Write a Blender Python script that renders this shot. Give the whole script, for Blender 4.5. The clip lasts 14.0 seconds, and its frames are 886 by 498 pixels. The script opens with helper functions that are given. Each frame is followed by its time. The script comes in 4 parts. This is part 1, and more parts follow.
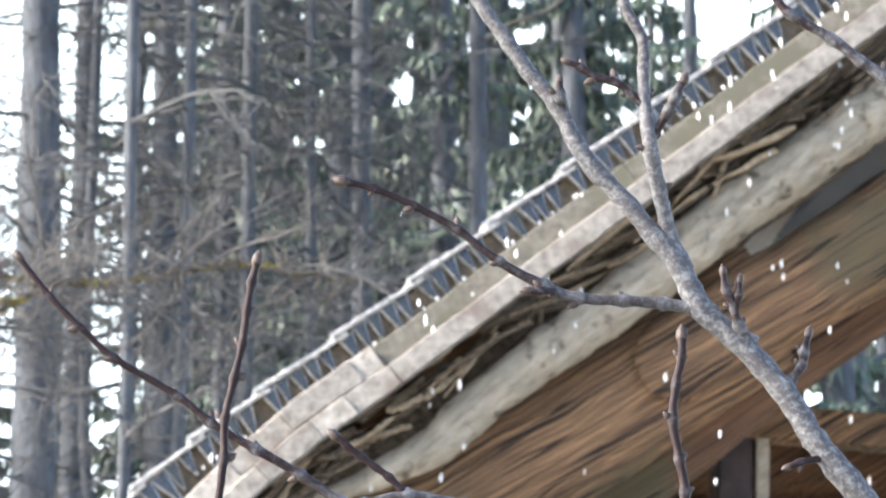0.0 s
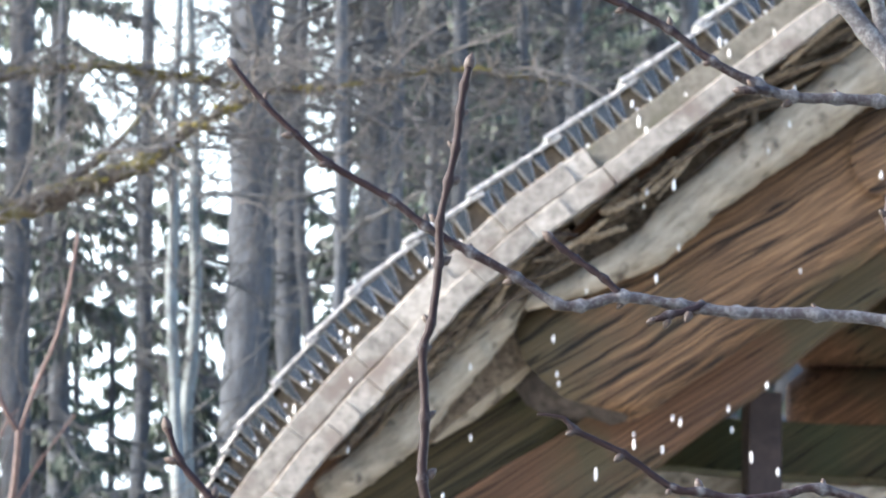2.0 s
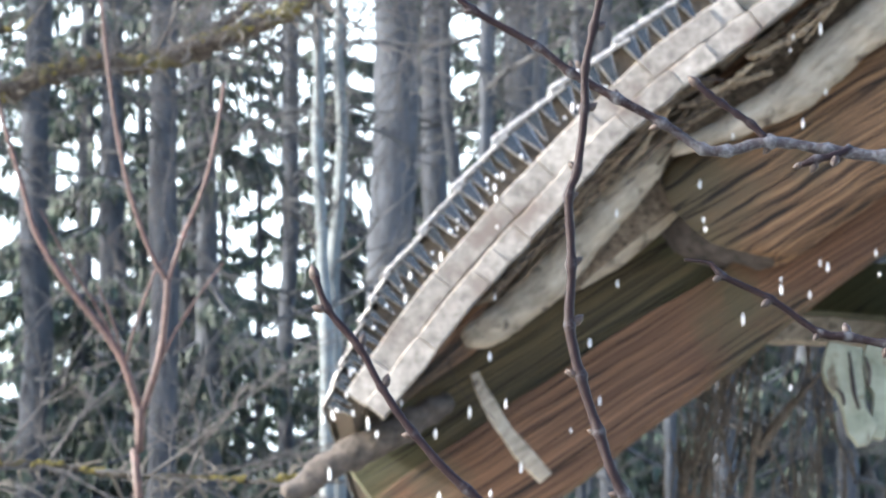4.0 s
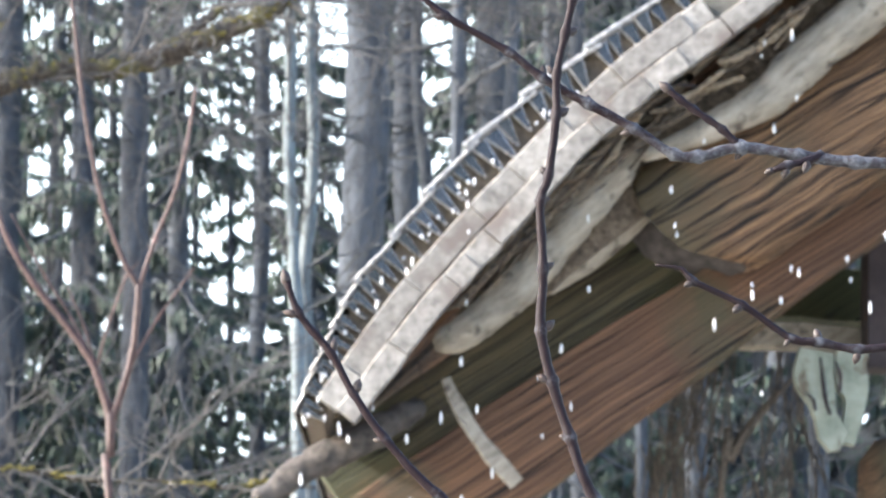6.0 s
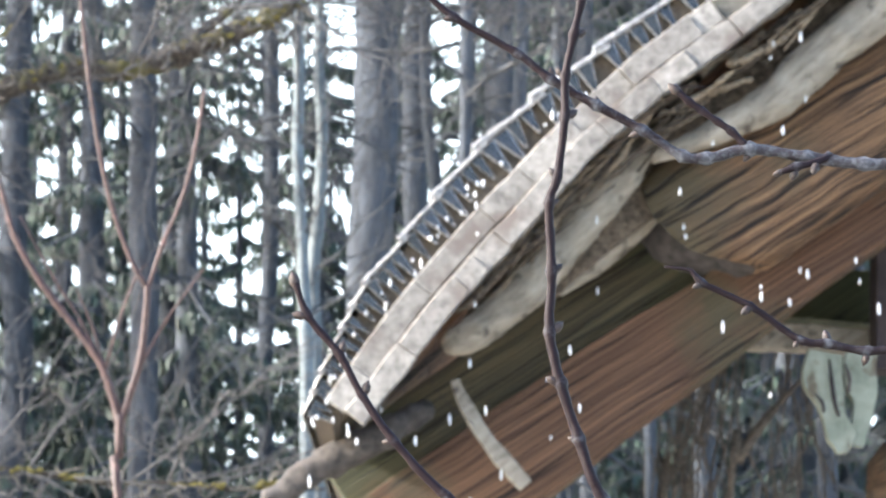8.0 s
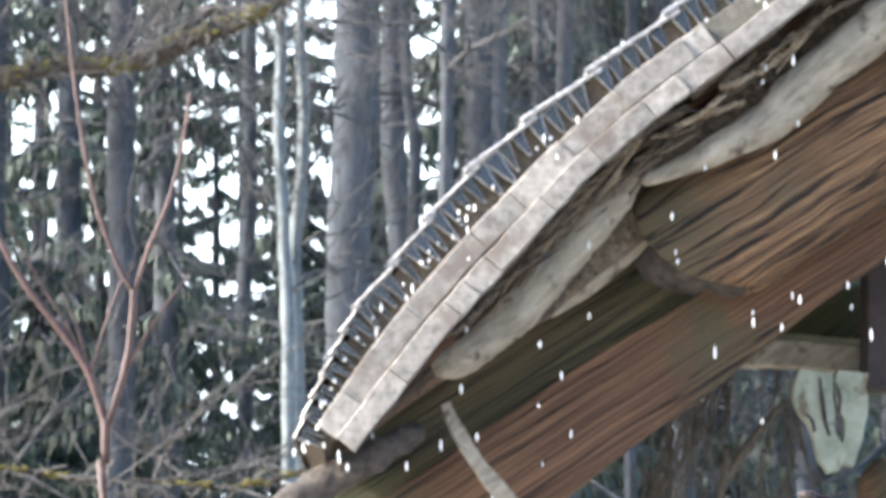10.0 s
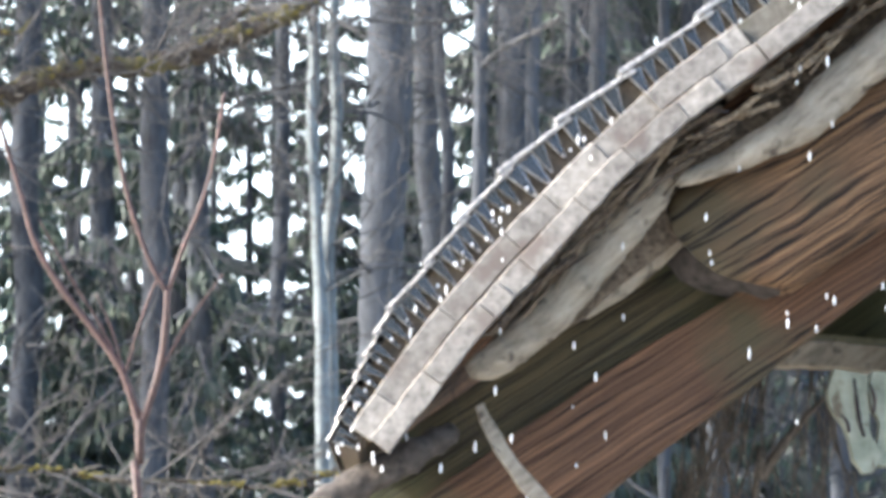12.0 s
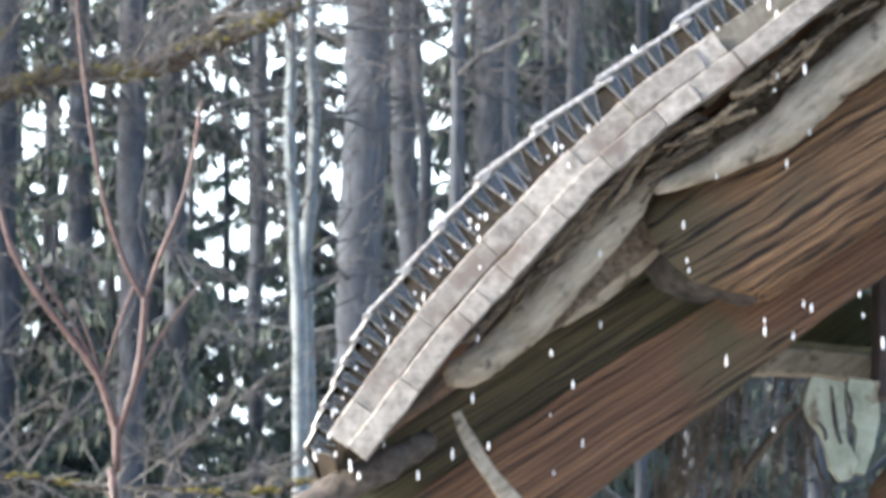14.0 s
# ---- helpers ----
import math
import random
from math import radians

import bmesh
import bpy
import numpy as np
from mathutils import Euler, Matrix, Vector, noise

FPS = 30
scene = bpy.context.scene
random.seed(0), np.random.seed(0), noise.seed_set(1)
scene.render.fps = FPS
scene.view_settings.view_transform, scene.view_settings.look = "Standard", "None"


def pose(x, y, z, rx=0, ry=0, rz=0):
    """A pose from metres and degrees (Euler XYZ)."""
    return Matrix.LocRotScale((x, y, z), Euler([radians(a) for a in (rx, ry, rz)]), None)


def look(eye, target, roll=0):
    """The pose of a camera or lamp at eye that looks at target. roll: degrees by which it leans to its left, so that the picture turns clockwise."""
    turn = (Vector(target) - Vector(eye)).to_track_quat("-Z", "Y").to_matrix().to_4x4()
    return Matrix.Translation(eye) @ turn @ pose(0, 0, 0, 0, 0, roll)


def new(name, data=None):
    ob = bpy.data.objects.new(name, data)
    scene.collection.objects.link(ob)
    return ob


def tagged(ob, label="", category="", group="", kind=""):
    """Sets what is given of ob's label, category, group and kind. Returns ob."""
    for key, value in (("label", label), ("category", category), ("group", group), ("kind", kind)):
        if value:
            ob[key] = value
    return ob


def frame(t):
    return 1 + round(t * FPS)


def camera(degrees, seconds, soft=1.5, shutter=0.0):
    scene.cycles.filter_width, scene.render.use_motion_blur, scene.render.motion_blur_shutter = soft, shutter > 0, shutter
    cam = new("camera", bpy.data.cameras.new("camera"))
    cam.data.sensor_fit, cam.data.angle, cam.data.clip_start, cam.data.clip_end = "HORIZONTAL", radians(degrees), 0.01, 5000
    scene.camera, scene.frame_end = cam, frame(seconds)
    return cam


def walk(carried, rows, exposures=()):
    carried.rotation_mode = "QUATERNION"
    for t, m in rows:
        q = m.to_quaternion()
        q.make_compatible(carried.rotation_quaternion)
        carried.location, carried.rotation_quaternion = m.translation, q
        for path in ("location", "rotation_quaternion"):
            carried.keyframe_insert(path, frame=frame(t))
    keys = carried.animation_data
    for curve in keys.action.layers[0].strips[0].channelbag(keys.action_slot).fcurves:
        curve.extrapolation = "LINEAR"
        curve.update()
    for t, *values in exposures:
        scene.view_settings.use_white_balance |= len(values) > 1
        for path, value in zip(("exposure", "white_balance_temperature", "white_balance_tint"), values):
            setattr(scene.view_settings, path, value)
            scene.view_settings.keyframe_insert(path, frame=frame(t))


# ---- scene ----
# A slow hand-held pan over fruit-tree twigs to the dripping eave of an old log shelter in a spruce wood.
cam = camera(14.0, 14.0, soft=1.6)
cam.data.dof.use_dof = True
cam.data.dof.focus_distance = 1.06
cam.data.dof.aperture_fstop = 100.0
walk(cam, [
    (0, pose(0.0000, 0.0000, 1.6000, 104.4847, 0, -5.6212)),
    (0.5, pose(0.0000, 0.0000, 1.6000, 103.5832, 0, -4.5465)),
    (1, pose(0.0000, 0.0000, 1.6000, 102.5886, 0, -3.5211)),
    (1.5, pose(0.0000, 0.0000, 1.6000, 102.0764, 0, -2.7987)),
    (2, pose(0.0000, 0.0000, 1.6000, 101.3459, 0, -2.1453)),
    (2.5, pose(0.0000, 0.0000, 1.6000, 100.6449, 0, -1.5456)),
    (3, pose(0.0000, 0.0000, 1.6000, 99.8748, 0, -1.1277)),
    (3.5, pose(0.0000, 0.0000, 1.6000, 99.1347, 0, 0.0850)),
    (3.7, pose(0.0000, 0.0000, 1.6000, 98.9306, 0, 0.2278)),
    (5.8, pose(0.0000, 0.0000, 1.6000, 98.8844, 0, -0.2273)),
    (6, pose(0.0000, 0.0000, 1.6000, 98.9964, 0, -0.2491)),
    (6.5, pose(0.0000, 0.0000, 1.6000, 99.0792, 0, -0.1517)),
    (7, pose(0.0000, 0.0000, 1.6000, 99.0126, 0, 0.5173)),
    (7.5, pose(0.0000, 0.0000, 1.6000, 98.9433, 0, 0.2388)),
    (8, pose(0.0000, 0.0000, 1.6000, 99.0246, 0, -0.1098)),
    (8.2, pose(0.0000, 0.0000, 1.6000, 99.0552, 0, -0.0998)),
    (10.3, pose(-0.0350, 0.0000, 1.7750, 97.9985, 0, -0.5531)),
    (10.5, pose(-0.0350, 0.0000, 1.7750, 97.9987, 0, -0.4715)),
    (11, pose(-0.0350, 0.0000, 1.7750, 97.9635, 0, -0.1904)),
    (11.5, pose(-0.0350, 0.0000, 1.7750, 97.9372, 0, -0.0091)),
    (12, pose(-0.0350, 0.0000, 1.7750, 98.0000, 0, 0.0000)),
    (12.5, pose(-0.0350, 0.0000, 1.7750, 98.0176, 0, -0.1179)),
    (13, pose(-0.0350, 0.0000, 1.7750, 97.9724, 0, -0.1995)),
    (13.5, pose(-0.0350, 0.0000, 1.7750, 98.0172, 0, -0.2267)),
    (14, pose(-0.0350, 0.0000, 1.7750, 98.1156, 0, -0.3627)),
], exposures=[(0.0, 2.56, 6150, 9), (2.0, 2.48, 5980, 9), (8.0, 2.5, 5930, 8), (10.5, 2.39, 5970, 9), (14.0, 2.38, 5970, 9)])

# ---------------------------------------------------------------- light
SUN_ELEV, SUN_AZ = 27.0, 94.0        # azimuth in degrees from +y towards -x
world = bpy.data.worlds.new("sky")
scene.world = world
world.use_nodes = True
wn = world.node_tree.nodes
wl = world.node_tree.links
sky = wn.new("ShaderNodeTexSky")
sky.sky_type = "NISHITA"
sky.sun_disc = False
sky.sun_elevation = radians(SUN_ELEV)
sky.sun_rotation = radians(-SUN_AZ)
sky.air_density, sky.dust_density, sky.ozone_density = 1.0, 4.0, 1.0
wn["Background"].inputs["Strength"].default_value = 0.15
wl.new(sky.outputs["Color"], wn["Background"].inputs["Color"])
to_sun = Vector((-math.sin(radians(SUN_AZ)) * math.cos(radians(SUN_ELEV)),
                 math.cos(radians(SUN_AZ)) * math.cos(radians(SUN_ELEV)), math.sin(radians(SUN_ELEV))))
sun = new("sun", bpy.data.lights.new("sun", "SUN"))
sun.data.energy, sun.data.angle, sun.data.color = 2.0, radians(0.5), (1.0, 0.94, 0.86)
sun.matrix_world = look(to_sun * 60, (0, 0, 0))


# ---------------------------------------------------------------- materials
def mat(name, dark, light, scale=20.0, stretch=(1, 1, 1), rough=0.8, bump=0.4, spots=None, spot_amount=0.5,
        spot_scale=6.0, vary=0.15, metal=0.0, coat=0.0, depth=0.004):
    """Two-scale noise between two colours, optional spots of a third, relief, and a shade of its own for each piece."""
    m = bpy.data.materials.new(name)
    m.use_nodes = True
    n, l = m.node_tree.nodes, m.node_tree.links
    b = n["Principled BSDF"]
    b.inputs["Roughness"].default_value = rough
    b.inputs["Metallic"].default_value = metal
    b.inputs["Coat Weight"].default_value = coat
    b.inputs["Coat Roughness"].default_value = 0.15
    tc = n.new("ShaderNodeTexCoord")
    mp = n.new("ShaderNodeMapping")
    mp.inputs["Scale"].default_value = stretch
    l.new(tc.outputs["Object"], mp.inputs["Vector"])
    fine = n.new("ShaderNodeTexNoise")
    fine.inputs["Scale"].default_value = scale
    fine.inputs["Detail"].default_value = 6
    fine.inputs["Roughness"].default_value = 0.65
    l.new(mp.outputs["Vector"], fine.inputs["Vector"])
    ramp = n.new("ShaderNodeValToRGB")
    ramp.color_ramp.elements[0].position, ramp.color_ramp.elements[1].position = 0.32, 0.7
    ramp.color_ramp.elements[0].color, ramp.color_ramp.elements[1].color = (*dark, 1), (*light, 1)
    l.new(fine.outputs["Fac"], ramp.inputs["Fac"])
    colour = ramp.outputs["Color"]
    if spots:
        big = n.new("ShaderNodeTexNoise")
        big.inputs["Scale"].default_value = spot_scale
        big.inputs["Detail"].default_value = 4
        l.new(tc.outputs["Object"], big.inputs["Vector"])
        edge = n.new("ShaderNodeValToRGB")
        edge.color_ramp.elements[0].position = 0.62 - 0.3 * spot_amount
        edge.color_ramp.elements[1].position = 0.72 - 0.25 * spot_amount
        l.new(big.outputs["Fac"], edge.inputs["Fac"])
        mix = n.new("ShaderNodeMix")
        mix.data_type = "RGBA"
        l.new(edge.outputs["Color"], mix.inputs["Factor"])
        l.new(colour, mix.inputs["A"])
        mix.inputs["B"].default_value = (*spots, 1)
        colour = mix.outputs["Result"]
    info = n.new("ShaderNodeObjectInfo")
    rng = n.new("ShaderNodeMapRange")
    rng.inputs["To Min"].default_value, rng.inputs["To Max"].default_value = 1 - vary, 1 + vary
    l.new(info.outputs["Random"], rng.inputs["Value"])
    hsv = n.new("ShaderNodeHueSaturation")
    l.new(rng.outputs["Result"], hsv.inputs["Value"])
    l.new(colour, hsv.inputs["Color"])
    l.new(hsv.outputs["Color"], b.inputs["Base Color"])
    bm = n.new("ShaderNodeBump")
    bm.inputs["Strength"].default_value = bump
    bm.inputs["Distance"].default_value = depth
    l.new(fine.outputs["Fac"], bm.inputs["Height"])
    l.new(bm.outputs["Normal"], b.inputs["Normal"])
    return m


def bark_by_age(name, young, old, lichen):
    """Twig bark: smooth and reddish where thin, grey and flecked with lichen where thick."""
    m = mat(name, (0.5, 0.5, 0.5), (1, 1, 1), scale=420, rough=0.6, bump=0.5, depth=0.0006)
    n, l = m.node_tree.nodes, m.node_tree.links
    b = n["Principled BSDF"]
    age = n.new("ShaderNodeAttribute")
    age.attribute_name = "age"
    ramp = n.new("ShaderNodeValToRGB")
    ramp.color_ramp.elements[0].position, ramp.color_ramp.elements[1].position = 0.2, 0.6
    ramp.color_ramp.elements[0].color, ramp.color_ramp.elements[1].color = (*young, 1), (*old, 1)
    tc = n.new("ShaderNodeTexCoord")
    fleck = n.new("ShaderNodeTexNoise")
    fleck.inputs["Scale"].default_value, fleck.inputs["Detail"].default_value = 620, 7
    fleck.inputs["Roughness"].default_value = 0.7
    l.new(tc.outputs["Object"], fleck.inputs["Vector"])
    add = n.new("ShaderNodeMath")
    add.operation = "MULTIPLY_ADD"
    add.inputs[1].default_value = 0.5
    l.new(fleck.outputs["Fac"], add.inputs[0])
    sub = n.new("ShaderNodeMath")
    sub.operation = "SUBTRACT"
    sub.inputs[1].default_value = 0.25
    l.new(age.outputs["Fac"], sub.inputs[0])
    l.new(sub.outputs["Value"], add.inputs[2])
    l.new(add.outputs["Value"], ramp.inputs["Fac"])
    edge = n.new("ShaderNodeValToRGB")
    edge.color_ramp.elements[0].position, edge.color_ramp.elements[1].position = 0.46, 0.64
    l.new(fleck.outputs["Fac"], edge.inputs["Fac"])
    gate = n.new("ShaderNodeMath")
    gate.operation = "MULTIPLY"
    l.new(edge.outputs["Color"], gate.inputs[0])
    l.new(age.outputs["Fac"], gate.inputs[1])
    mix = n.new("ShaderNodeMix")
    mix.data_type = "RGBA"
    l.new(gate.outputs["Value"], mix.inputs["Factor"])
    l.new(ramp.outputs["Color"], mix.inputs["A"])
    mix.inputs["B"].default_value = (*lichen, 1)
    hsv = n["Hue/Saturation/Value"]
    l.new(mix.outputs["Result"], hsv.inputs["Color"])
    return m


TWIG = bark_by_age("twig_bark", (0.011, 0.0042, 0.0055), (0.058, 0.056, 0.063), (0.16, 0.168, 0.178))
TWIG.node_tree.nodes["Principled BSDF"].inputs["Specular IOR Level"].default_value = 0.2
BUD = mat("bud_scales", (0.012, 0.006, 0.006), (0.05, 0.03, 0.02), scale=900, rough=0.6, depth=0.0004)
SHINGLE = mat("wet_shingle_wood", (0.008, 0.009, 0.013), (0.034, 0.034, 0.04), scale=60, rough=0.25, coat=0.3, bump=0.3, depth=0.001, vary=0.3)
BACKING = mat("brown_shingle_wood", (0.055, 0.041, 0.028), (0.17, 0.128, 0.085), scale=60, stretch=(1, 1, 1), rough=0.7, bump=0.4, depth=0.002)
# wet coat over a pale base: the glint of the edges is painted in
RIM = mat("wet_shingle_glint", (0.10, 0.095, 0.09), (0.42, 0.4, 0.385), scale=80, rough=0.25, coat=0.8, bump=0.5, depth=0.002)
TRIM = mat("weathered_pale_board", (0.105, 0.094, 0.083), (0.275, 0.255, 0.228), scale=48, rough=0.8, bump=0.5,
           spots=(0.12, 0.098, 0.084), spot_amount=0.3, spot_scale=9, depth=0.002, vary=0.26)
OLD_TRIM = mat("algae_grey_board", (0.075, 0.069, 0.055), (0.175, 0.16, 0.132), scale=48, rough=0.85, bump=0.5, spots=(0.09, 0.086, 0.06), spot_amount=0.4, spot_scale=8, depth=0.002)
SPLIT = mat("freshly_split_tan_wood", (0.13, 0.095, 0.06), (0.38, 0.3, 0.21), scale=80, rough=0.9, bump=0.9, depth=0.005, vary=0.3)
ROT = mat("rotten_splintered_wood", (0.024, 0.017, 0.012), (0.19, 0.145, 0.1), scale=80, rough=0.9, bump=0.9, depth=0.006, vary=0.35)


def grained(name, dark, light, moss, amount, turn, size=(4.0, 0.22, 0.09), ring_scale=5.0, warp=0.05, split=0.011):
    """Hewn timber whose grain runs along its length; algae in broad patches."""
    m = mat(name, dark, light, scale=7.0, rough=0.85, bump=1.0, spots=moss, spot_amount=amount, spot_scale=3.0, depth=0.006, vary=0.08)
    n, l = m.node_tree.nodes, m.node_tree.links
    mp = n["Mapping"]
    mp.vector_type = "TEXTURE"
    mp.inputs["Rotation"].default_value = (0, radians(-turn), 0)
    mp.inputs["Scale"].default_value = size
    # the grain swerves round hidden knots
    tc = n["Texture Coordinate"]
    sway = n.new("ShaderNodeTexNoise")
    sway.inputs["Scale"].default_value, sway.inputs["Detail"].default_value = 6.0, 1.5
    l.new(tc.outputs["Object"], sway.inputs["Vector"])
    bend = n.new("ShaderNodeVectorMath")
    bend.operation = "MULTIPLY_ADD"
    bend.inputs[1].default_value = (warp, warp, warp)
    l.new(sway.outputs["Color"], bend.inputs[0])
    l.new(tc.outputs["Object"], bend.inputs[2])
    l.new(bend.outputs["Vector"], mp.inputs["Vector"])
    n["Color Ramp"].color_ramp.elements[0].position, n["Color Ramp"].color_ramp.elements[1].position = 0.42, 0.6
    # long drying cracks, and growth-ring lines between them
    crack = n.new("ShaderNodeTexNoise")
    crack.inputs["Scale"].default_value, crack.inputs["Detail"].default_value = 1.5, 2.0
    l.new(mp.outputs["Vector"], crack.inputs["Vector"])
    away = n.new("ShaderNodeMath")
    away.operation = "SUBTRACT"
    away.inputs[1].default_value = 0.5
    l.new(crack.outputs["Fac"], away.inputs[0])
    gap = n.new("ShaderNodeMath")
    gap.operation = "ABSOLUTE"
    l.new(away.outputs["Value"], gap.inputs[0])
    line = n.new("ShaderNodeValToRGB")
    line.color_ramp.elements[0].position, line.color_ramp.elements[1].position = split * 0.3, split
    line.color_ramp.elements[0].color = (0.12, 0.1, 0.08, 1)
    l.new(gap.outputs["Value"], line.inputs["Fac"])
    ring = n.new("ShaderNodeTexNoise")
    ring.inputs["Scale"].default_value, ring.inputs["Detail"].default_value = ring_scale, 5.0
    ring.inputs["Roughness"].default_value = 0.62
    l.new(mp.outputs["Vector"], ring.inputs["Vector"])
    rr = n.new("ShaderNodeMapRange")
    rr.inputs["From Min"].default_value, rr.inputs["From Max"].default_value = 0.3, 0.7
    rr.inputs["To Min"].default_value, rr.inputs["To Max"].default_value = 0.68, 1.25
    l.new(ring.outputs["Fac"], rr.inputs["Value"])
    both = n.new("ShaderNodeMix")
    both.data_type, both.blend_type = "RGBA", "MULTIPLY"
    both.inputs["Factor"].default_value = 1.0
    hsv = n["Hue/Saturation/Value"]
    l.new(hsv.outputs["Color"], both.inputs["A"])
    l.new(line.outputs["Color"], both.inputs["B"])
    again = n.new("ShaderNodeMix")
    again.data_type, again.blend_type = "RGBA", "MULTIPLY"
    again.inputs["Factor"].default_value = 1.0
    l.new(both.outputs["Result"], again.inputs["A"])
    l.new(rr.outputs["Result"], again.inputs["B"])
    l.new(again.outputs["Result"], n["Principled BSDF"].inputs["Base Color"])
    cut = n.new("ShaderNodeBump")
    cut.inputs["Strength"].default_value, cut.inputs["Distance"].default_value = 0.8, 0.008
    l.new(line.outputs["Color"], cut.inputs["Height"])
    l.new(n["Bump"].outputs["Normal"], cut.inputs["Normal"])
    l.new(cut.outputs["Normal"], n["Principled BSDF"].inputs["Normal"])
    return m


POLE = mat("grey_debarked_pole", (0.175, 0.147, 0.11), (0.415, 0.36, 0.285), scale=34, rough=0.85, bump=0.9,
           spots=(0.085, 0.068, 0.052), spot_amount=0.12, spot_scale=22, depth=0.006, vary=0.1)
pn, pl = POLE.node_tree.nodes, POLE.node_tree.links
pm = pn["Mapping"]
pm.vector_type = "TEXTURE"
pm.inputs["Rotation"].default_value = (0, radians(-40), 0)
pm.inputs["Scale"].default_value = (2.6, 0.8, 0.7)
LOG = grained("warm_split_log", (0.08, 0.043, 0.021), (0.25, 0.143, 0.07), (0.095, 0.07, 0.036), 0.25, 32, (1.6, 0.22, 0.04), 5.0, 0.03, 0.028)
BEAM_TOP = grained("algae_green_beam", (0.046, 0.036, 0.018), (0.115, 0.09, 0.044), (0.06, 0.062, 0.028), 0.55, 33, (3.0, 0.22, 0.045), 5.0, 0.012)
BEAM = grained("brown_beam", (0.078, 0.039, 0.021), (0.19, 0.1, 0.052), (0.085, 0.066, 0.034), 0.35, 33, (3.0, 0.22, 0.045), 5.0, 0.014)
END = mat("weathered_end_grain", (0.035, 0.03, 0.027), (0.115, 0.098, 0.086), scale=45, rough=0.9, bump=0.9, depth=0.006)
DARKWOOD = mat("dark_post_wood", (0.018, 0.012, 0.012), (0.05, 0.034, 0.032), scale=30, rough=0.8)
CARVED = mat("pale_green_carving", (0.17, 0.185, 0.135), (0.35, 0.36, 0.285), scale=16, rough=0.8, bump=0.5,
             spots=(0.13, 0.105, 0.07), spot_amount=0.22, spot_scale=24)
ROOT = mat("dark_vine_bark", (0.04, 0.032, 0.025), (0.16, 0.13, 0.1), scale=90, rough=0.8)
STEM = mat("red_brown_shrub_bark", (0.036, 0.018, 0.016), (0.09, 0.05, 0.044), scale=60, rough=0.6, bump=0.3, depth=0.001,
           spots=(0.10, 0.05, 0.045), spot_amount=0.15, spot_scale=30)
BRANCH = mat("grey_branch_bark", (0.032, 0.031, 0.031), (0.12, 0.113, 0.11), scale=60, rough=0.85, bump=0.7)
BOUGH = mat("lichened_dark_bark", (0.02, 0.016, 0.012), (0.095, 0.078, 0.062), scale=70, rough=0.9, bump=1.0, spots=(0.10, 0.088, 0.026), spot_amount=0.4, spot_scale=11, depth=0.008)
LICHEN = mat("grey_lichen", (0.05, 0.044, 0.036), (0.2, 0.18, 0.15), scale=120, rough=0.95, bump=0.8)
MOSS = mat("yellow_green_moss", (0.05, 0.045, 0.012), (0.22, 0.18, 0.045), scale=90, rough=0.95, bump=0.9)
# bluish because the haze of the wood is mixed into the bark colour
SPRUCE_BARK = mat("hazy_spruce_bark", (0.025, 0.029, 0.036), (0.07, 0.079, 0.094), scale=14, stretch=(1, 1, 0.35), rough=0.9, bump=0.8, depth=0.02)
BIRCH_BARK = mat("pale_aspen_bark", (0.05, 0.06, 0.066), (0.14, 0.165, 0.175), scale=12, rough=0.7, bump=0.3,
                 spots=(0.12, 0.12, 0.12), spot_amount=0.1, spot_scale=5)
FAR_TWIG = mat("far_grey_twigs", (0.02, 0.022, 0.024), (0.07, 0.072, 0.075), scale=40, rough=0.85, bump=0.5)
NEEDLE = mat("spruce_needles", (0.016, 0.031, 0.02), (0.055, 0.086, 0.056), scale=5, rough=0.6, bump=0.0, vary=0.3)
GROUND = mat("spring_ground", (0.06, 0.055, 0.03), (0.17, 0.14, 0.085), scale=5, rough=0.95, bump=0.8, spots=(0.75, 0.77, 0.8), spot_amount=0.4, spot_scale=0.25, depth=0.03)
# mostly opaque white instead of clear: the sparkle of the drops is in the colour
WATER = bpy.data.materials.new("water")
WATER.use_nodes = True
wb = WATER.node_tree.nodes["Principled BSDF"]
wb.inputs["Base Color"].default_value = (1, 1, 1, 1)
wb.inputs["Roughness"].default_value = 0.08
wb.inputs["IOR"].default_value = 1.33
wb.inputs["Transmission Weight"].default_value = 0.35


# ---------------------------------------------------------------- building blocks
def thing(name, label, category, at=(0, 0, 0), group="", kind=""):
    ob = new(name)
    ob.location = at
    ob.empty_display_size = 0.1
    return tagged(ob, label, category, group, kind)


def mesh_of(name, verts, faces, material, smooth=True):
    me = bpy.data.meshes.new(name)
    me.from_pydata([tuple(v) for v in verts], [], faces)
    me.materials.append(material)
    if smooth:
        me.shade_smooth()
    me.update()
    return me


def hang(name, me, parent=None, label="", at=None):
    """Link a mesh, whose vertices are in world metres, as a part of its thing."""
    ob = new(name, me)
    if parent is not None:
        ob.parent = parent
        up, off = parent, Vector((0, 0, 0))
        while up is not None:
            off += Vector(up.location)
            up = up.parent
        ob.location = (Vector(at) if at is not None else Vector((0, 0, 0))) - off
    elif at is not None:
        ob.location = at
    if label:
        ob["label"] = label
    return ob


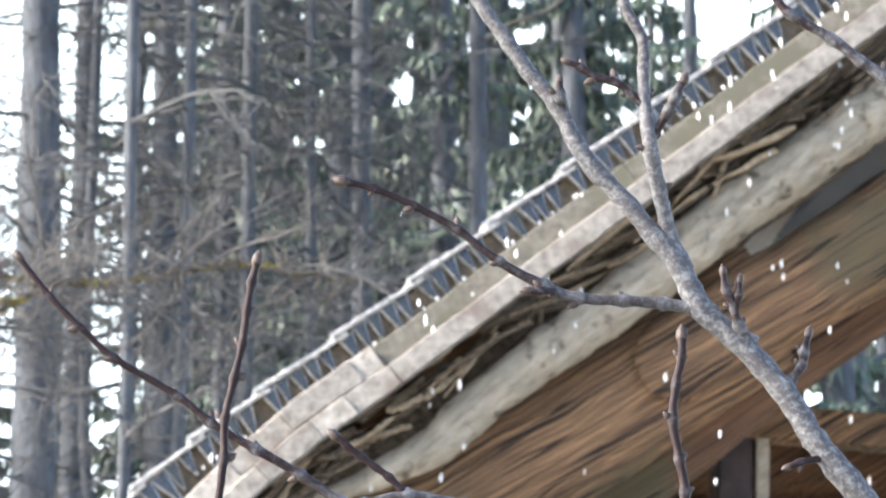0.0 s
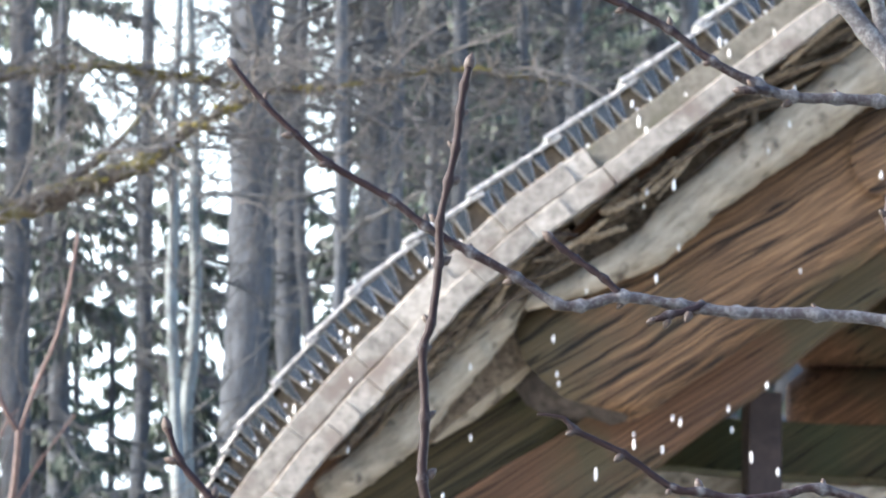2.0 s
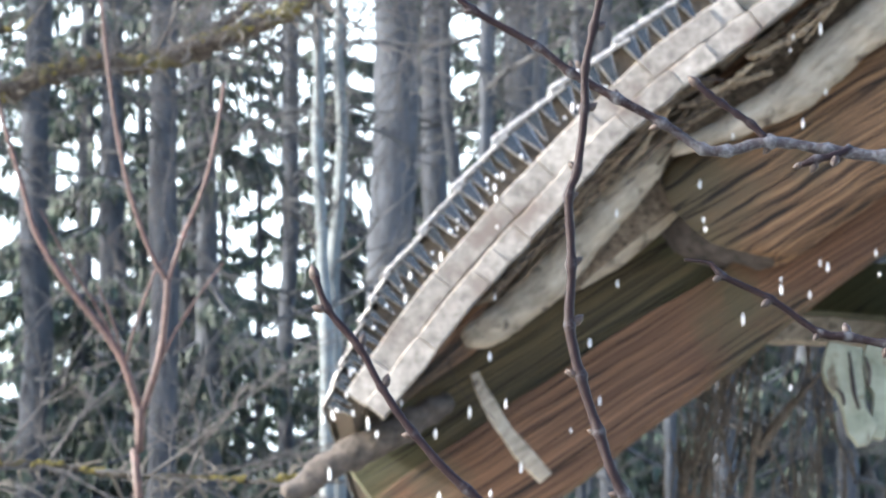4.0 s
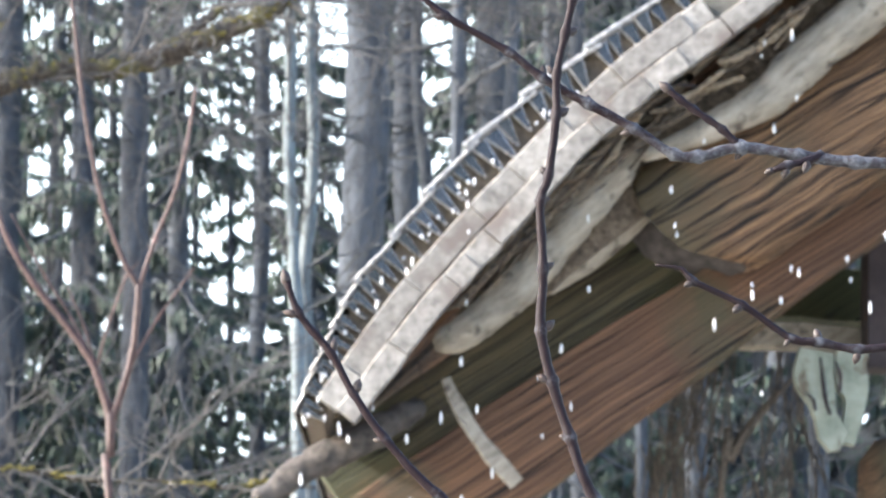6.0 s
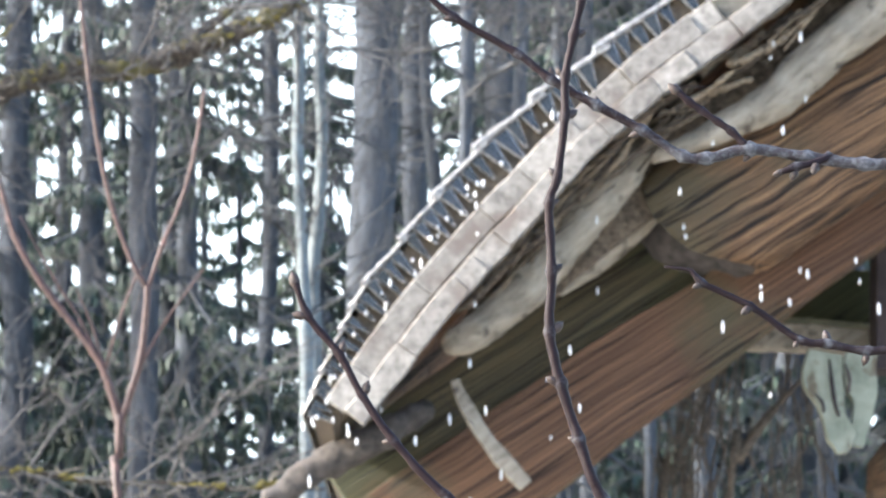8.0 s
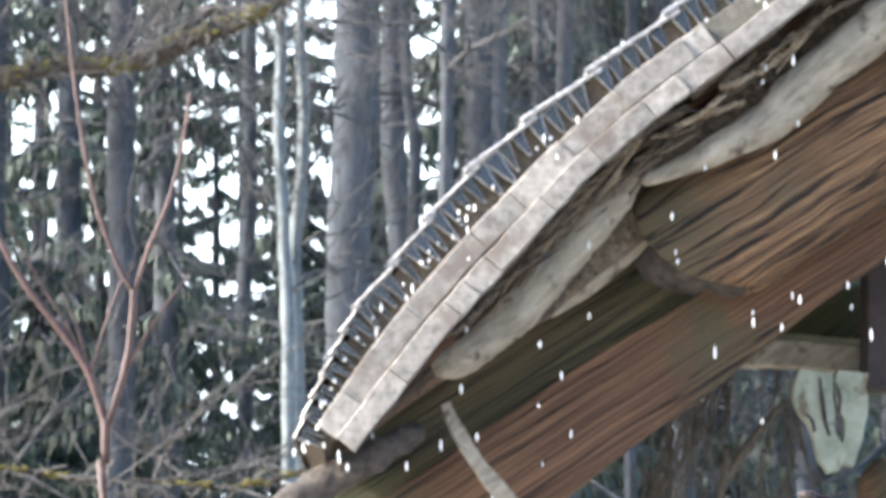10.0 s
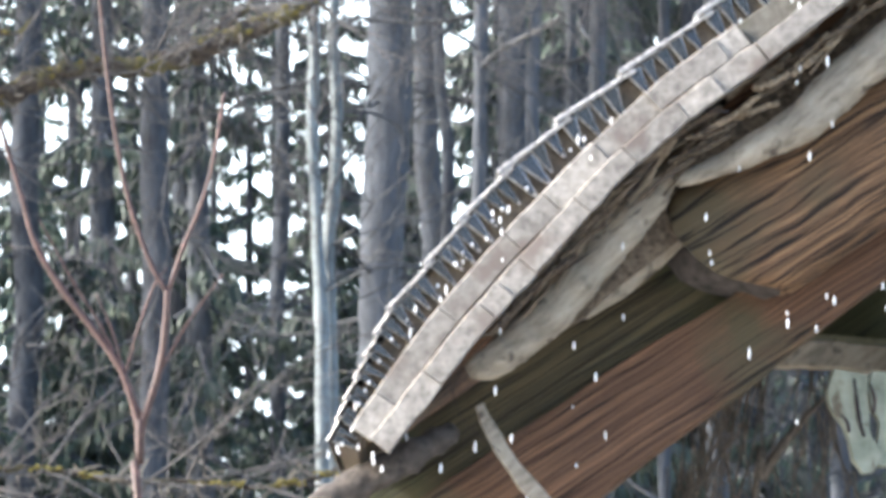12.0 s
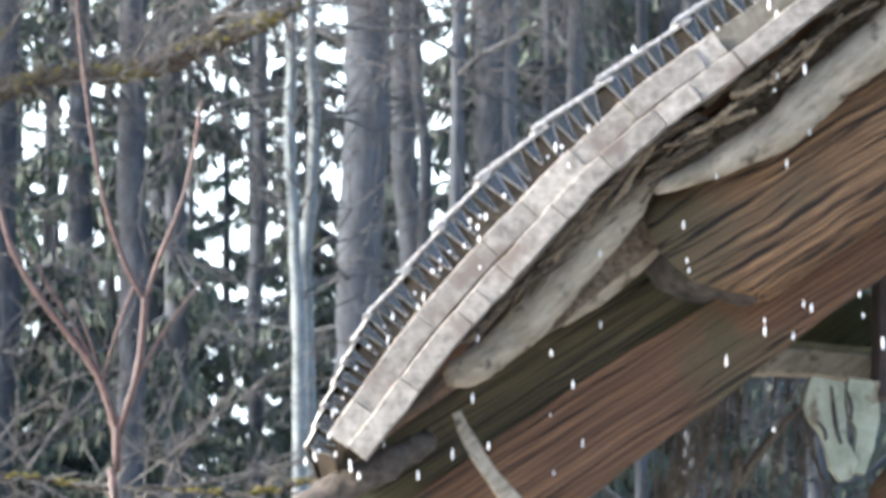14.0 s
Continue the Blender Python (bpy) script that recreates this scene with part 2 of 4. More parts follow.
def glide(ctrl, radii, step):
    """Catmull-Rom through control points: smooth points and radii, and how far along the controls each lies."""
    c = np.array(ctrl, float)
    r = np.array(radii, float)
    c = np.vstack([2 * c[0] - c[1], c, 2 * c[-1] - c[-2]])
    pts, rad, par = [], [], []
    for i in range(1, len(c) - 2):
        k = max(1, int(np.linalg.norm(c[i + 1] - c[i]) / step))
        for j in range(k):
            u = j / k
            p = 0.5 * (2 * c[i] + (c[i + 1] - c[i - 1]) * u + (2 * c[i - 1] - 5 * c[i] + 4 * c[i + 1] - c[i + 2]) * u * u
                       + (3 * c[i] - c[i - 1] - 3 * c[i + 1] + c[i + 2]) * u ** 3)
            pts.append(p)
            rad.append(r[i - 1] * (1 - u) + r[i] * u)
            par.append(i - 1 + u)
    pts.append(c[-2])
    rad.append(r[-1])
    par.append(len(c) - 3.0)
    return np.array(pts), np.array(rad), np.array(par)


def tube(ctrl, radii, step=0.02, sides=8, rough=0.0, freq=20.0, knots=0.0, squash=1.0, round_ends=True):
    """A limb: a smooth tapered tube with uneven skin, swollen by `knots` at its control points."""
    pts, rad, par = glide(ctrl, radii, step)
    if knots:
        near = np.abs(par - np.round(par))
        rad = rad * (1 + knots * np.exp(-(near / 0.07) ** 2))
    tan = np.gradient(pts, axis=0)
    tan /= np.linalg.norm(tan, axis=1)[:, None] + 1e-12
    ref = np.array((0, 1, 0)) if abs(tan[0][1]) < 0.8 else np.array((1, 0, 0))
    verts, faces, ages = [], [], []
    if round_ends:
        pts = np.vstack([pts[0] - tan[0] * rad[0] * 0.5, pts, pts[-1] + tan[-1] * rad[-1] * 0.5])
        rad = np.concatenate([[rad[0] * 0.55], rad, [rad[-1] * 0.55]])
        tan = np.vstack([tan[0], tan, tan[-1]])
    for p, r, t in zip(pts, rad, tan):
        a = np.cross(t, ref)
        a /= np.linalg.norm(a) + 1e-12
        b = np.cross(a, t)
        for k in range(sides):
            w = 2 * math.pi * k / sides
            d = a * math.cos(w) + b * math.sin(w) * squash
            q = p + d * r
            if rough:
                q = p + d * r * (1 + rough * noise.noise(Vector(q) * freq) + 0.5 * rough * noise.noise(Vector(q) * freq * 3.1))
            verts.append(q)
            ages.append(r)
    n = len(pts)
    for i in range(n - 1):
        for k in range(sides):
            k2 = (k + 1) % sides
            faces.append((i * sides + k, i * sides + k2, (i + 1) * sides + k2, (i + 1) * sides + k))
    faces.append(tuple(range(sides - 1, -1, -1)))
    faces.append(tuple((n - 1) * sides + k for k in range(sides)))
    return verts, faces, ages


def limb(name, parent, material, ctrl, radii, label="", **kw):
    v, f, _ = tube(ctrl, radii, **kw)
    return hang(name, mesh_of(name, v, f, material), parent, label)


def merge(lists):
    verts, faces = [], []
    for v, f, *_ in lists:
        o = len(verts)
        verts += list(v)
        faces += [tuple(i + o for i in q) for q in f]
    return verts, faces


def plank(ctrl, widths, y0, y1, step=0.03, wob=0.0, freq=25.0, seed=0.0, tilt=0.0):
    """A board that follows a line in the gable's plane, from depth y0 to y1, with uneven edges and a small bevel."""
    pts, w, _ = glide(ctrl, widths, step)
    tan = np.gradient(pts, axis=0)
    verts, faces = [], []
    bev = min(0.0025, 0.2 * (y1 - y0))
    for p, ww, t in zip(pts, w, tan):
        nrm = np.array((-t[2], 0, t[0]))
        nrm /= np.linalg.norm(nrm) + 1e-12
        e1 = wob * noise.noise(Vector(p) * freq + Vector((seed, 0, 0)))
        e2 = wob * noise.noise(Vector(p) * freq + Vector((0, 9 + seed, 0)))
        hi, lo = ww / 2 + e1, -ww / 2 + e2
        for off, y in ((hi - bev, y0), (lo + bev, y0), (lo, y0 + bev), (lo, y1), (hi, y1), (hi, y0 + bev)):
            dy = 0.3 * wob * noise.noise(Vector(p) * freq * 0.7 + Vector((off * 30, seed, 3)))
            verts.append((p[0] + nrm[0] * off, y + dy + tilt * off, p[2] + nrm[2] * off))
    n = len(pts)
    for i in range(n - 1):
        for k in range(6):
            k2 = (k + 1) % 6
            faces.append((i * 6 + k, (i + 1) * 6 + k, (i + 1) * 6 + k2, i * 6 + k2))
    faces.append(tuple(range(6)))
    faces.append(tuple((n - 1) * 6 + k for k in range(5, -1, -1)))
    return verts, faces


def board(name, parent, material, ctrl, widths, y0, y1, label="", smooth=False, **kw):
    v, f = plank(ctrl, widths, y0, y1, **kw)
    return hang(name, mesh_of(name, v, f, material, smooth), parent, label)


# ---------------------------------------------------------------- ground
def build_ground():
    n, size = 90, 900.0
    verts, faces = [], []
    for j in range(n + 1):
        for i in range(n + 1):
            u, v = (i / n * 2 - 1), (j / n * 2 - 1)
            x, y = size * u * abs(u) ** 1.5, size * v * abs(v) ** 1.5
            h = 0.12 * noise.noise(Vector((x * 0.15, y * 0.15, 0)))
            verts.append((x, y, h))
    for j in range(n):
        for i in range(n):
            a = j * (n + 1) + i
            faces.append((a, a + 1, a + n + 2, a + n + 1))
    ob = hang("ground", mesh_of("ground", verts, faces, GROUND))
    tagged(ob, "brown spring forest ground under wide patches of old snow", "ground", kind="structure")


build_ground()


def build_backdrop():
    """Bright hazy distance beyond the wood."""
    m = bpy.data.materials.new("bright_haze")
    m.use_nodes = True
    n, l = m.node_tree.nodes, m.node_tree.links
    n.remove(n["Principled BSDF"])
    e = n.new("ShaderNodeEmission")
    tc = n.new("ShaderNodeTexCoord")
    soft = n.new("ShaderNodeTexNoise")
    soft.inputs["Scale"].default_value, soft.inputs["Detail"].default_value = 0.02, 3
    l.new(tc.outputs["Object"], soft.inputs["Vector"])
    ramp = n.new("ShaderNodeValToRGB")
    ramp.color_ramp.elements[0].color, ramp.color_ramp.elements[1].color = (0.72, 0.86, 0.90, 1), (0.95, 1.0, 1.0, 1)
    l.new(soft.outputs["Fac"], ramp.inputs["Fac"])
    l.new(ramp.outputs["Color"], e.inputs["Color"])
    e.inputs["Strength"].default_value = 0.9
    l.new(e.outputs["Emission"], n["Material Output"].inputs["Surface"])
    verts, faces = [], []
    cols = 60
    for k in range(cols + 1):
        a = radians(-65 + 130 * k / cols)
        for z in (-2.0, 60.0, 125.0):
            verts.append((320 * math.sin(a), 320 * math.cos(a), z))
    for k in range(cols):
        for j in range(2):
            i = k * 3 + j
            faces.append((i, i + 1, i + 4, i + 3))
    tagged(hang("backdrop", mesh_of("backdrop", verts, faces, m)), "bright white hazy sky beyond the wood", "backdrop", kind="structure")


build_backdrop()

# ---------------------------------------------------------------- the log shelter
shelter = thing("log_shelter", "old log shelter with dripping wooden shingle roof and weathered gable", "shelter", (1.2, 8.5, 0))

# corners of the shingle courses along the verge, from the eave up
course = [(-0.2508, 6.84, 2.3709), (-0.236, 6.84, 2.4097), (-0.22, 6.84, 2.4485), (-0.2008, 6.84, 2.4896), (-0.1826, 6.84, 2.5307), (-0.1612, 6.84, 2.5741), (-0.1386, 6.84, 2.6197), (-0.0664, 6.84, 2.7068), (-0.0014, 6.84, 2.7921), (0.0778, 6.84, 2.8853),
          (0.1868, 6.84, 2.9844), (0.3125, 6.84, 3.0806), (0.4628, 6.84, 3.1949), (0.6117, 6.84, 3.3098), (0.7613, 6.84, 3.4263), (0.9115, 6.84, 3.5434), (1.0625, 6.84, 3.661),
          (1.2142, 6.84, 3.7791), (1.3666, 6.84, 3.8979), (1.5197, 6.84, 4.0171), (1.6735, 6.84, 4.137), (1.822, 6.84, 4.2457)]
WATER_AT = []


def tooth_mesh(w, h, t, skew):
    """The wedge-shaped butt of one shingle, seen end on: broad at the top, cut to a blunt point, its wet edge paler as
    a painted highlight.
    """
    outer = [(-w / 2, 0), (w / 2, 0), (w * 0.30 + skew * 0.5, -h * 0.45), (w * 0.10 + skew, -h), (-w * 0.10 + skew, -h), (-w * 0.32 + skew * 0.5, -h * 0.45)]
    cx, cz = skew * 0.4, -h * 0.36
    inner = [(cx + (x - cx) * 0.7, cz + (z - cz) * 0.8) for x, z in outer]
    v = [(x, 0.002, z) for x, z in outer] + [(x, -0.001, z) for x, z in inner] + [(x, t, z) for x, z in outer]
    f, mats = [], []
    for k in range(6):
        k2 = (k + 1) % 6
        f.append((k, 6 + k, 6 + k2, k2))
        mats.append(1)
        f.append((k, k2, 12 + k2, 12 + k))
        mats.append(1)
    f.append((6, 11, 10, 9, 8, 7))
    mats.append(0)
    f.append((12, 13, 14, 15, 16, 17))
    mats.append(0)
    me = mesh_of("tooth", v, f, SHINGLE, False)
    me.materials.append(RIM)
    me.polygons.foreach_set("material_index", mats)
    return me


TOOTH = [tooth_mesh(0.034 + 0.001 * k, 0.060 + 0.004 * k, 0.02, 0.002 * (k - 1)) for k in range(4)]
rng = random.Random(7)
for i in range(len(course) - 1):
    a, b = Vector(course[i]), Vector(course[i + 1])
    way = (b - a).normalized()
    up = Vector((-way.z, 0, way.x))
    length = (b - a).length
    size = 0.5 + 0.5 * min(1.0, max(0, i - 4) / 5)
    # top shingle of the course: a thin wet slab that overhangs the one below, running back over the roof; its lit edge
    # is in RIM's colour
    p0, p1 = a - way * 0.008 * size + up * 0.002, b + way * 0.02 * size - up * 0.012 * size
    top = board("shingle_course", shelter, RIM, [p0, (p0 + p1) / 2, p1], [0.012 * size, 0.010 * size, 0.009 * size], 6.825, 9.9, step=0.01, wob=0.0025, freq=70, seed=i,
                label="wet grey wooden shingles with a bright glint painted along the edge")
    hang_off = up * -0.006
    bw = 0.088 * size
    q0, q1 = a - up * (0.012 + bw / 2), b - up * (0.014 + bw / 2)
    back = board("shingle_layer", shelter, BACKING, [q0, (q0 + q1) / 2, q1 + way * 0.01], [bw] * 3, 6.858, 9.88, wob=0.005, freq=40, seed=i + 40,
                 label="brown layered shingle ends")
    pitch = 0.0335 * size
    k = int(length / pitch)
    for j in range(k):
        c = a + way * (pitch * (j + 0.5)) + hang_off
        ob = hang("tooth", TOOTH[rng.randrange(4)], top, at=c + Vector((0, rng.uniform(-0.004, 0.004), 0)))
        lean = math.atan2(way.z, way.x)
        ob.rotation_euler = (rng.uniform(-0.1, 0.05), -lean * 0.82 + rng.uniform(-0.12, 0.12), 0)
        s = size * rng.uniform(0.9, 1.1)
        ob.scale = (s, 1, s * (2.0 - size))
        if rng.random() < 0.55:
            WATER_AT.append(c + Vector((0.01 * math.sin(lean), -0.008, -0.062 * size)))

# double verge board, in lengths that butt against one another
TRIM_UP = [(-0.1901, 6.86, 2.3759), (-0.1256, 6.86, 2.4678), (-0.0447, 6.86, 2.5786), (0.0474, 6.86, 2.6888), (0.1562, 6.86, 2.8038), (0.2655, 6.86, 2.9161), (0.3972, 6.86, 3.0378), (0.5403, 6.86, 3.1445)]
TRIM_LOW = [(-0.1557, 6.87, 2.353), (-0.0858, 6.87, 2.4417), (-0.0047, 6.87, 2.5471), (0.0832, 6.87, 2.6496), (0.1889, 6.87, 2.7658), (0.2984, 6.87, 2.8847), (0.4303, 6.87, 2.9997), (0.5735, 6.87, 3.1063)]


def verge(name, ctrl, width, y0, y1, cuts, seed, material=TRIM):
    pts, _, _ = glide(ctrl, [width] * len(ctrl), 0.01)
    n = len(pts)
    r = random.Random(seed)
    marks = [0]
    while marks[-1] < n - 1:
        marks.append(min(n - 1, marks[-1] + int(r.uniform(*cuts))))
    if marks[-1] - marks[-2] < 3 and len(marks) > 2:
        marks.pop(-2)
    for s, (i, j) in enumerate(zip(marks, marks[1:])):
        line = [pts[i] + (pts[min(i + 1, n - 1)] - pts[i]) * 0.16] + [pts[int(i + (j - i) * u)] for u in (0.25, 0.5, 0.75)] + [pts[j]]
        d = r.uniform(-0.004, 0.004)
        board(name, shelter, material, line, [width * r.uniform(0.95, 1.04)] * 5, y0 + d, y1 + d, wob=0.003, freq=30, seed=seed + s, tilt=0.12)


verge("verge_board", TRIM_UP, 0.0505, 6.785, 6.825, (6, 22), 1)
verge("verge_board", TRIM_LOW, 0.0463, 6.772, 6.805, (5, 17), 2)
# older greyish lengths further up
UP1 = [(0.5456, 6.87, 3.1487), (0.7296, 6.87, 3.2907), (0.975, 6.87, 3.4821), (1.2563, 6.87, 3.7012), (1.597, 6.87, 3.967), (1.8147, 6.87, 4.1369)]
UP2 = [(0.5744, 6.88, 3.1083), (0.752, 6.88, 3.2469), (0.9752, 6.88, 3.4202), (1.2565, 6.88, 3.639), (1.5973, 6.88, 3.9045), (1.815, 6.88, 4.0742)]
verge("verge_board", UP1, 0.046, 6.815, 6.845, (45, 75), 5, OLD_TRIM)
verge("verge_board", UP2, 0.0474, 6.775, 6.81, (40, 70), 6)

# grey poles under the verge, wavy and knotty
limb("roof_pole", shelter, POLE, [(0.0242, 6.97, 2.5175), (0.0759, 6.97, 2.5428), (0.1474, 6.97, 2.6025), (0.2359, 6.97, 2.7001), (0.3136, 6.97, 2.7947), (0.3693, 6.97, 2.8594), (0.406, 6.97, 2.8952)],
     [0.024, 0.034, 0.0395, 0.043, 0.043, 0.037, 0.019], step=0.006, sides=32, rough=0.16, freq=19, label="pale grey gnarled roof pole")
limb("roof_pole", shelter, POLE, [(0.4222, 6.93, 2.8832), (0.4994, 6.93, 2.9111), (0.5879, 6.93, 2.9557), (0.6655, 6.93, 3.0003), (0.755, 6.93, 3.0843), (0.8669, 6.93, 3.1742), (1.0466, 6.93, 3.3096),
                                  (1.2617, 6.93, 3.4856), (1.5462, 6.93, 3.6973), (1.8333, 6.93, 3.9165)],
     [0.013, 0.022, 0.031, 0.041, 0.0439, 0.0482, 0.0548, 0.057, 0.057, 0.057], step=0.007, sides=32, rough=0.13, freq=19, label="pale grey gnarled roof pole")

limb("roof_pole", shelter, POLE, [(0.2453, 7.08, 2.6358), (0.3071, 7.08, 2.6865), (0.3746, 7.08, 2.7463), (0.448, 7.08, 2.8164)], [0.008, 0.02, 0.026, 0.024], step=0.008, sides=20, rough=0.15, freq=26, label="pale grey gnarled roof pole")
limb("wire", shelter, DARKWOOD, [(-0.0176, 6.9, 2.4718), (-0.0046, 6.9, 2.4283), (0.0257, 6.9, 2.3902), (0.0744, 6.9, 2.3522)], [0.0008] * 4, sides=5)

# rotten, splintered sheathing between verge boards and poles
rng = random.Random(21)
SPL = [(0.0371, 6.93, 2.5736), (0.1248, 6.93, 2.6672), (0.2348, 6.93, 2.7777), (0.3452, 6.93, 2.8777), (0.467, 6.93, 2.978), (0.5782, 6.93, 3.0675), (0.7011, 6.93, 3.1719), (0.8242, 6.93, 3.2667), (1.0493, 6.93, 3.4367), (1.3214, 6.93, 3.6422), (1.7798, 6.93, 3.9885)]
spl, _, _ = glide(SPL, [1] * len(SPL), 0.01)
for k in range(150):
    i = rng.randrange(0, len(spl) - 30)
    j = min(len(spl) - 1, i + rng.randrange(6, 24))
    across = Vector((-0.62, 0, 0.78))
    o = rng.uniform(-0.04, 0.04)
    turn = rng.gauss(0, 0.012)
    dy = rng.uniform(-0.1, 0.02)
    a, b = Vector(spl[i]) + across * (o - turn), Vector(spl[j]) + across * (o + turn)
    mid = (a + b) / 2 + across * rng.uniform(-0.006, 0.006)
    if 0.47 < mid.x < 0.62 and k % 5:
        continue
    board("splinter", shelter, (ROT, ROT, SPLIT)[k % 3], [a, mid, b], [rng.uniform(0.001, 0.007), rng.uniform(0.004, 0.015), rng.uniform(0.001, 0.01)],
          6.93 + dy, 6.94 + dy + rng.uniform(0, 0.02), wob=0.007, freq=80, seed=k)
# broken plank ends that stick out over the hollow under the verge
BROKEN = [((0.5684, 6.88, 3.0637), (0.6424, 6.9, 3.1289), 0.0173), ((0.5791, 6.88, 3.0393), (0.6641, 6.9, 3.1122), 0.013), ((0.5627, 6.88, 3.047), (0.6307, 6.9, 3.0786), 0.0097), ((0.6093, 6.88, 3.0971), (0.6979, 6.9, 3.1681), 0.0162), ((0.6288, 6.88, 3.0749), (0.7308, 6.9, 3.1569), 0.0119), ((0.624, 6.88, 3.1306), (0.687, 6.9, 3.1737), 0.0108), ((0.4634, 6.88, 2.966), (0.5641, 6.9, 3.0229), 0.013), ((0.4589, 6.88, 2.9571), (0.5308, 6.9, 2.9872), 0.0108), ((0.4799, 6.88, 2.9726), (0.5752, 6.9, 3.034), 0.0086), ((0.6623, 6.88, 3.125), (0.7533, 6.9, 3.1906), 0.013), ((0.5294, 6.88, 3.0026), (0.6136, 6.9, 3.0284), 0.0108), ((0.4304, 6.88, 2.9471), (0.5199, 6.9, 2.995), 0.0097)]
for k, (a, b, w) in enumerate(BROKEN):
    a, b = Vector(a), Vector(b)
    mid = (a + b) / 2 + Vector((0.003, 0, -0.003))
    dy = -0.035 * (k % 3)
    board("broken_plank", shelter, (SPLIT, ROT)[k % 2], [a, a.lerp(mid, 0.3), mid, b], [w * 0.35, w * 0.9, w, w * 0.8], 6.9 + dy, 6.92 + dy,
          wob=0.006, freq=90, seed=k + 70, step=0.006)
# torn fibres between the lower verge boards and the pole
rng = random.Random(33)
fibre_low, fibre_high = Vector((0.0259, 6.9, 2.5701)), Vector((0.3656, 6.9, 2.9006))
for k in range(60):
    u = rng.uniform(0, 0.9)
    a = fibre_low.lerp(fibre_high, u) + Vector((rng.uniform(-0.02, 0.035), rng.uniform(-0.06, 0.0), rng.uniform(-0.03, 0.02)))
    way = Vector((0.62 + rng.uniform(-0.25, 0.2), rng.uniform(-0.1, 0.1), 0.66 + rng.uniform(-0.25, 0.2))).normalized() * rng.uniform(0.03, 0.1)
    limb("fibre", shelter, (SPLIT, ROT, DARKWOOD)[k % 3], [a, a + way * 0.5 + Vector((rng.uniform(-0.006, 0.006), 0, rng.uniform(-0.006, 0.006))), a + way],
         [0.0008, rng.uniform(0.0012, 0.0026), 0.0006], step=0.008, sides=5, rough=0.3, freq=120)
board("sheathing", shelter, ROT, [(0.0712, 7.02, 2.5561), (0.2044, 7.02, 2.6788), (0.54, 7.02, 2.954), (0.8792, 7.02, 3.2266), (1.3365, 7.02, 3.5714), (1.8471, 7.02, 3.9678)],
      [0.0439, 0.1206, 0.1425, 0.1425, 0.1535, 0.1535], 7.03, 7.06, wob=0.01, label="dark rotten roof sheathing")

# split log ends
def split_log(tip_up, tip_low, far_up, far_low, y, name):
    """A thick log whose free end is cut on a slant and rounded by weather."""
    a, b, c, d = (Vector(p) for p in (tip_up, tip_low, far_up, far_low))
    n, sides = 40, 28
    verts, faces = [], []
    for i in range(n + 1):
        u = i / n
        top, low = a.lerp(c, u), b.lerp(d, u)
        mid, half = (top + low) / 2, (top - low) / 2
        r = half.length
        near = u * (c - a).length
        shrink = min(1, 0.93 + 0.07 * (min(1, near / 0.02)) ** 0.5)
        axis = ((c + d) - (a + b)).normalized()
        for k in range(sides):
            w = 2 * math.pi * k / sides
            cw, sw = math.cos(w), math.sin(w)
            cw = math.copysign(abs(cw) ** 0.8, cw)
            sw = math.copysign(abs(sw) ** 0.7, sw)
            q = mid + half * cw * shrink + Vector((0, 1, 0)) * sw * r * 0.75 * shrink
            q += Vector((0, -0.010, 0)) * noise.noise(Vector((q.x * 3, 0, q.z * 22)))
            q += half.normalized() * 0.008 * noise.noise(q * 9)
            slant = (0.03 * max(0.0, -sw) - 0.105) * (1 - cw * cw)
            q += axis * (slant + 0.006 * noise.noise(q * 40)) * max(0.0, 1 - near / 0.25)
            verts.append(q)
    for i in range(n):
        for k in range(sides):
            k2 = (k + 1) % sides
            faces.append((i * sides + k, (i + 1) * sides + k, (i + 1) * sides + k2, i * sides + k2))
    faces.append(tuple(n * sides + k for k in range(sides - 1, -1, -1)))
    ob = hang(name, mesh_of(name, verts, faces, LOG), shelter, "warm brown split log with a rounded weathered end")
    # the weathered cut, slightly hollow
    ring = [Vector(q) for q in verts[:sides]]
    centre = sum(ring, Vector()) / sides
    cut, cf = [], []
    for g in range(5):
        for q in ring:
            p = q.lerp(centre, g / 5) + axis * (0.006 * g / 5 + 0.006 * noise.noise(q * 60 + Vector((g, 0, 0))))
            cut.append(p)
    cut.append(centre + axis * 0.008)
    for g in range(4):
        for k in range(sides):
            k2 = (k + 1) % sides
            cf.append((g * sides + k, g * sides + k2, (g + 1) * sides + k2, (g + 1) * sides + k))
    for k in range(sides):
        cf.append((4 * sides + k, 4 * sides + (k + 1) % sides, 5 * sides))
    hang("cut_end", mesh_of("cut_end", cut, cf, END), ob, "dark grey weathered end grain")
    return ob


split_log((0.4016, 7.1, 2.8808), (0.6464, 7.1, 2.6744), (1.3032, 7.1, 3.4635), (1.4099, 7.1, 3.2085), 7.1, "gable_log")
split_log((1.0979, 7.05, 3.2787), (1.1952, 7.05, 3.107), (1.7432, 7.05, 3.7072), (1.8378, 7.05, 3.4979), 7.05, "gable_log")
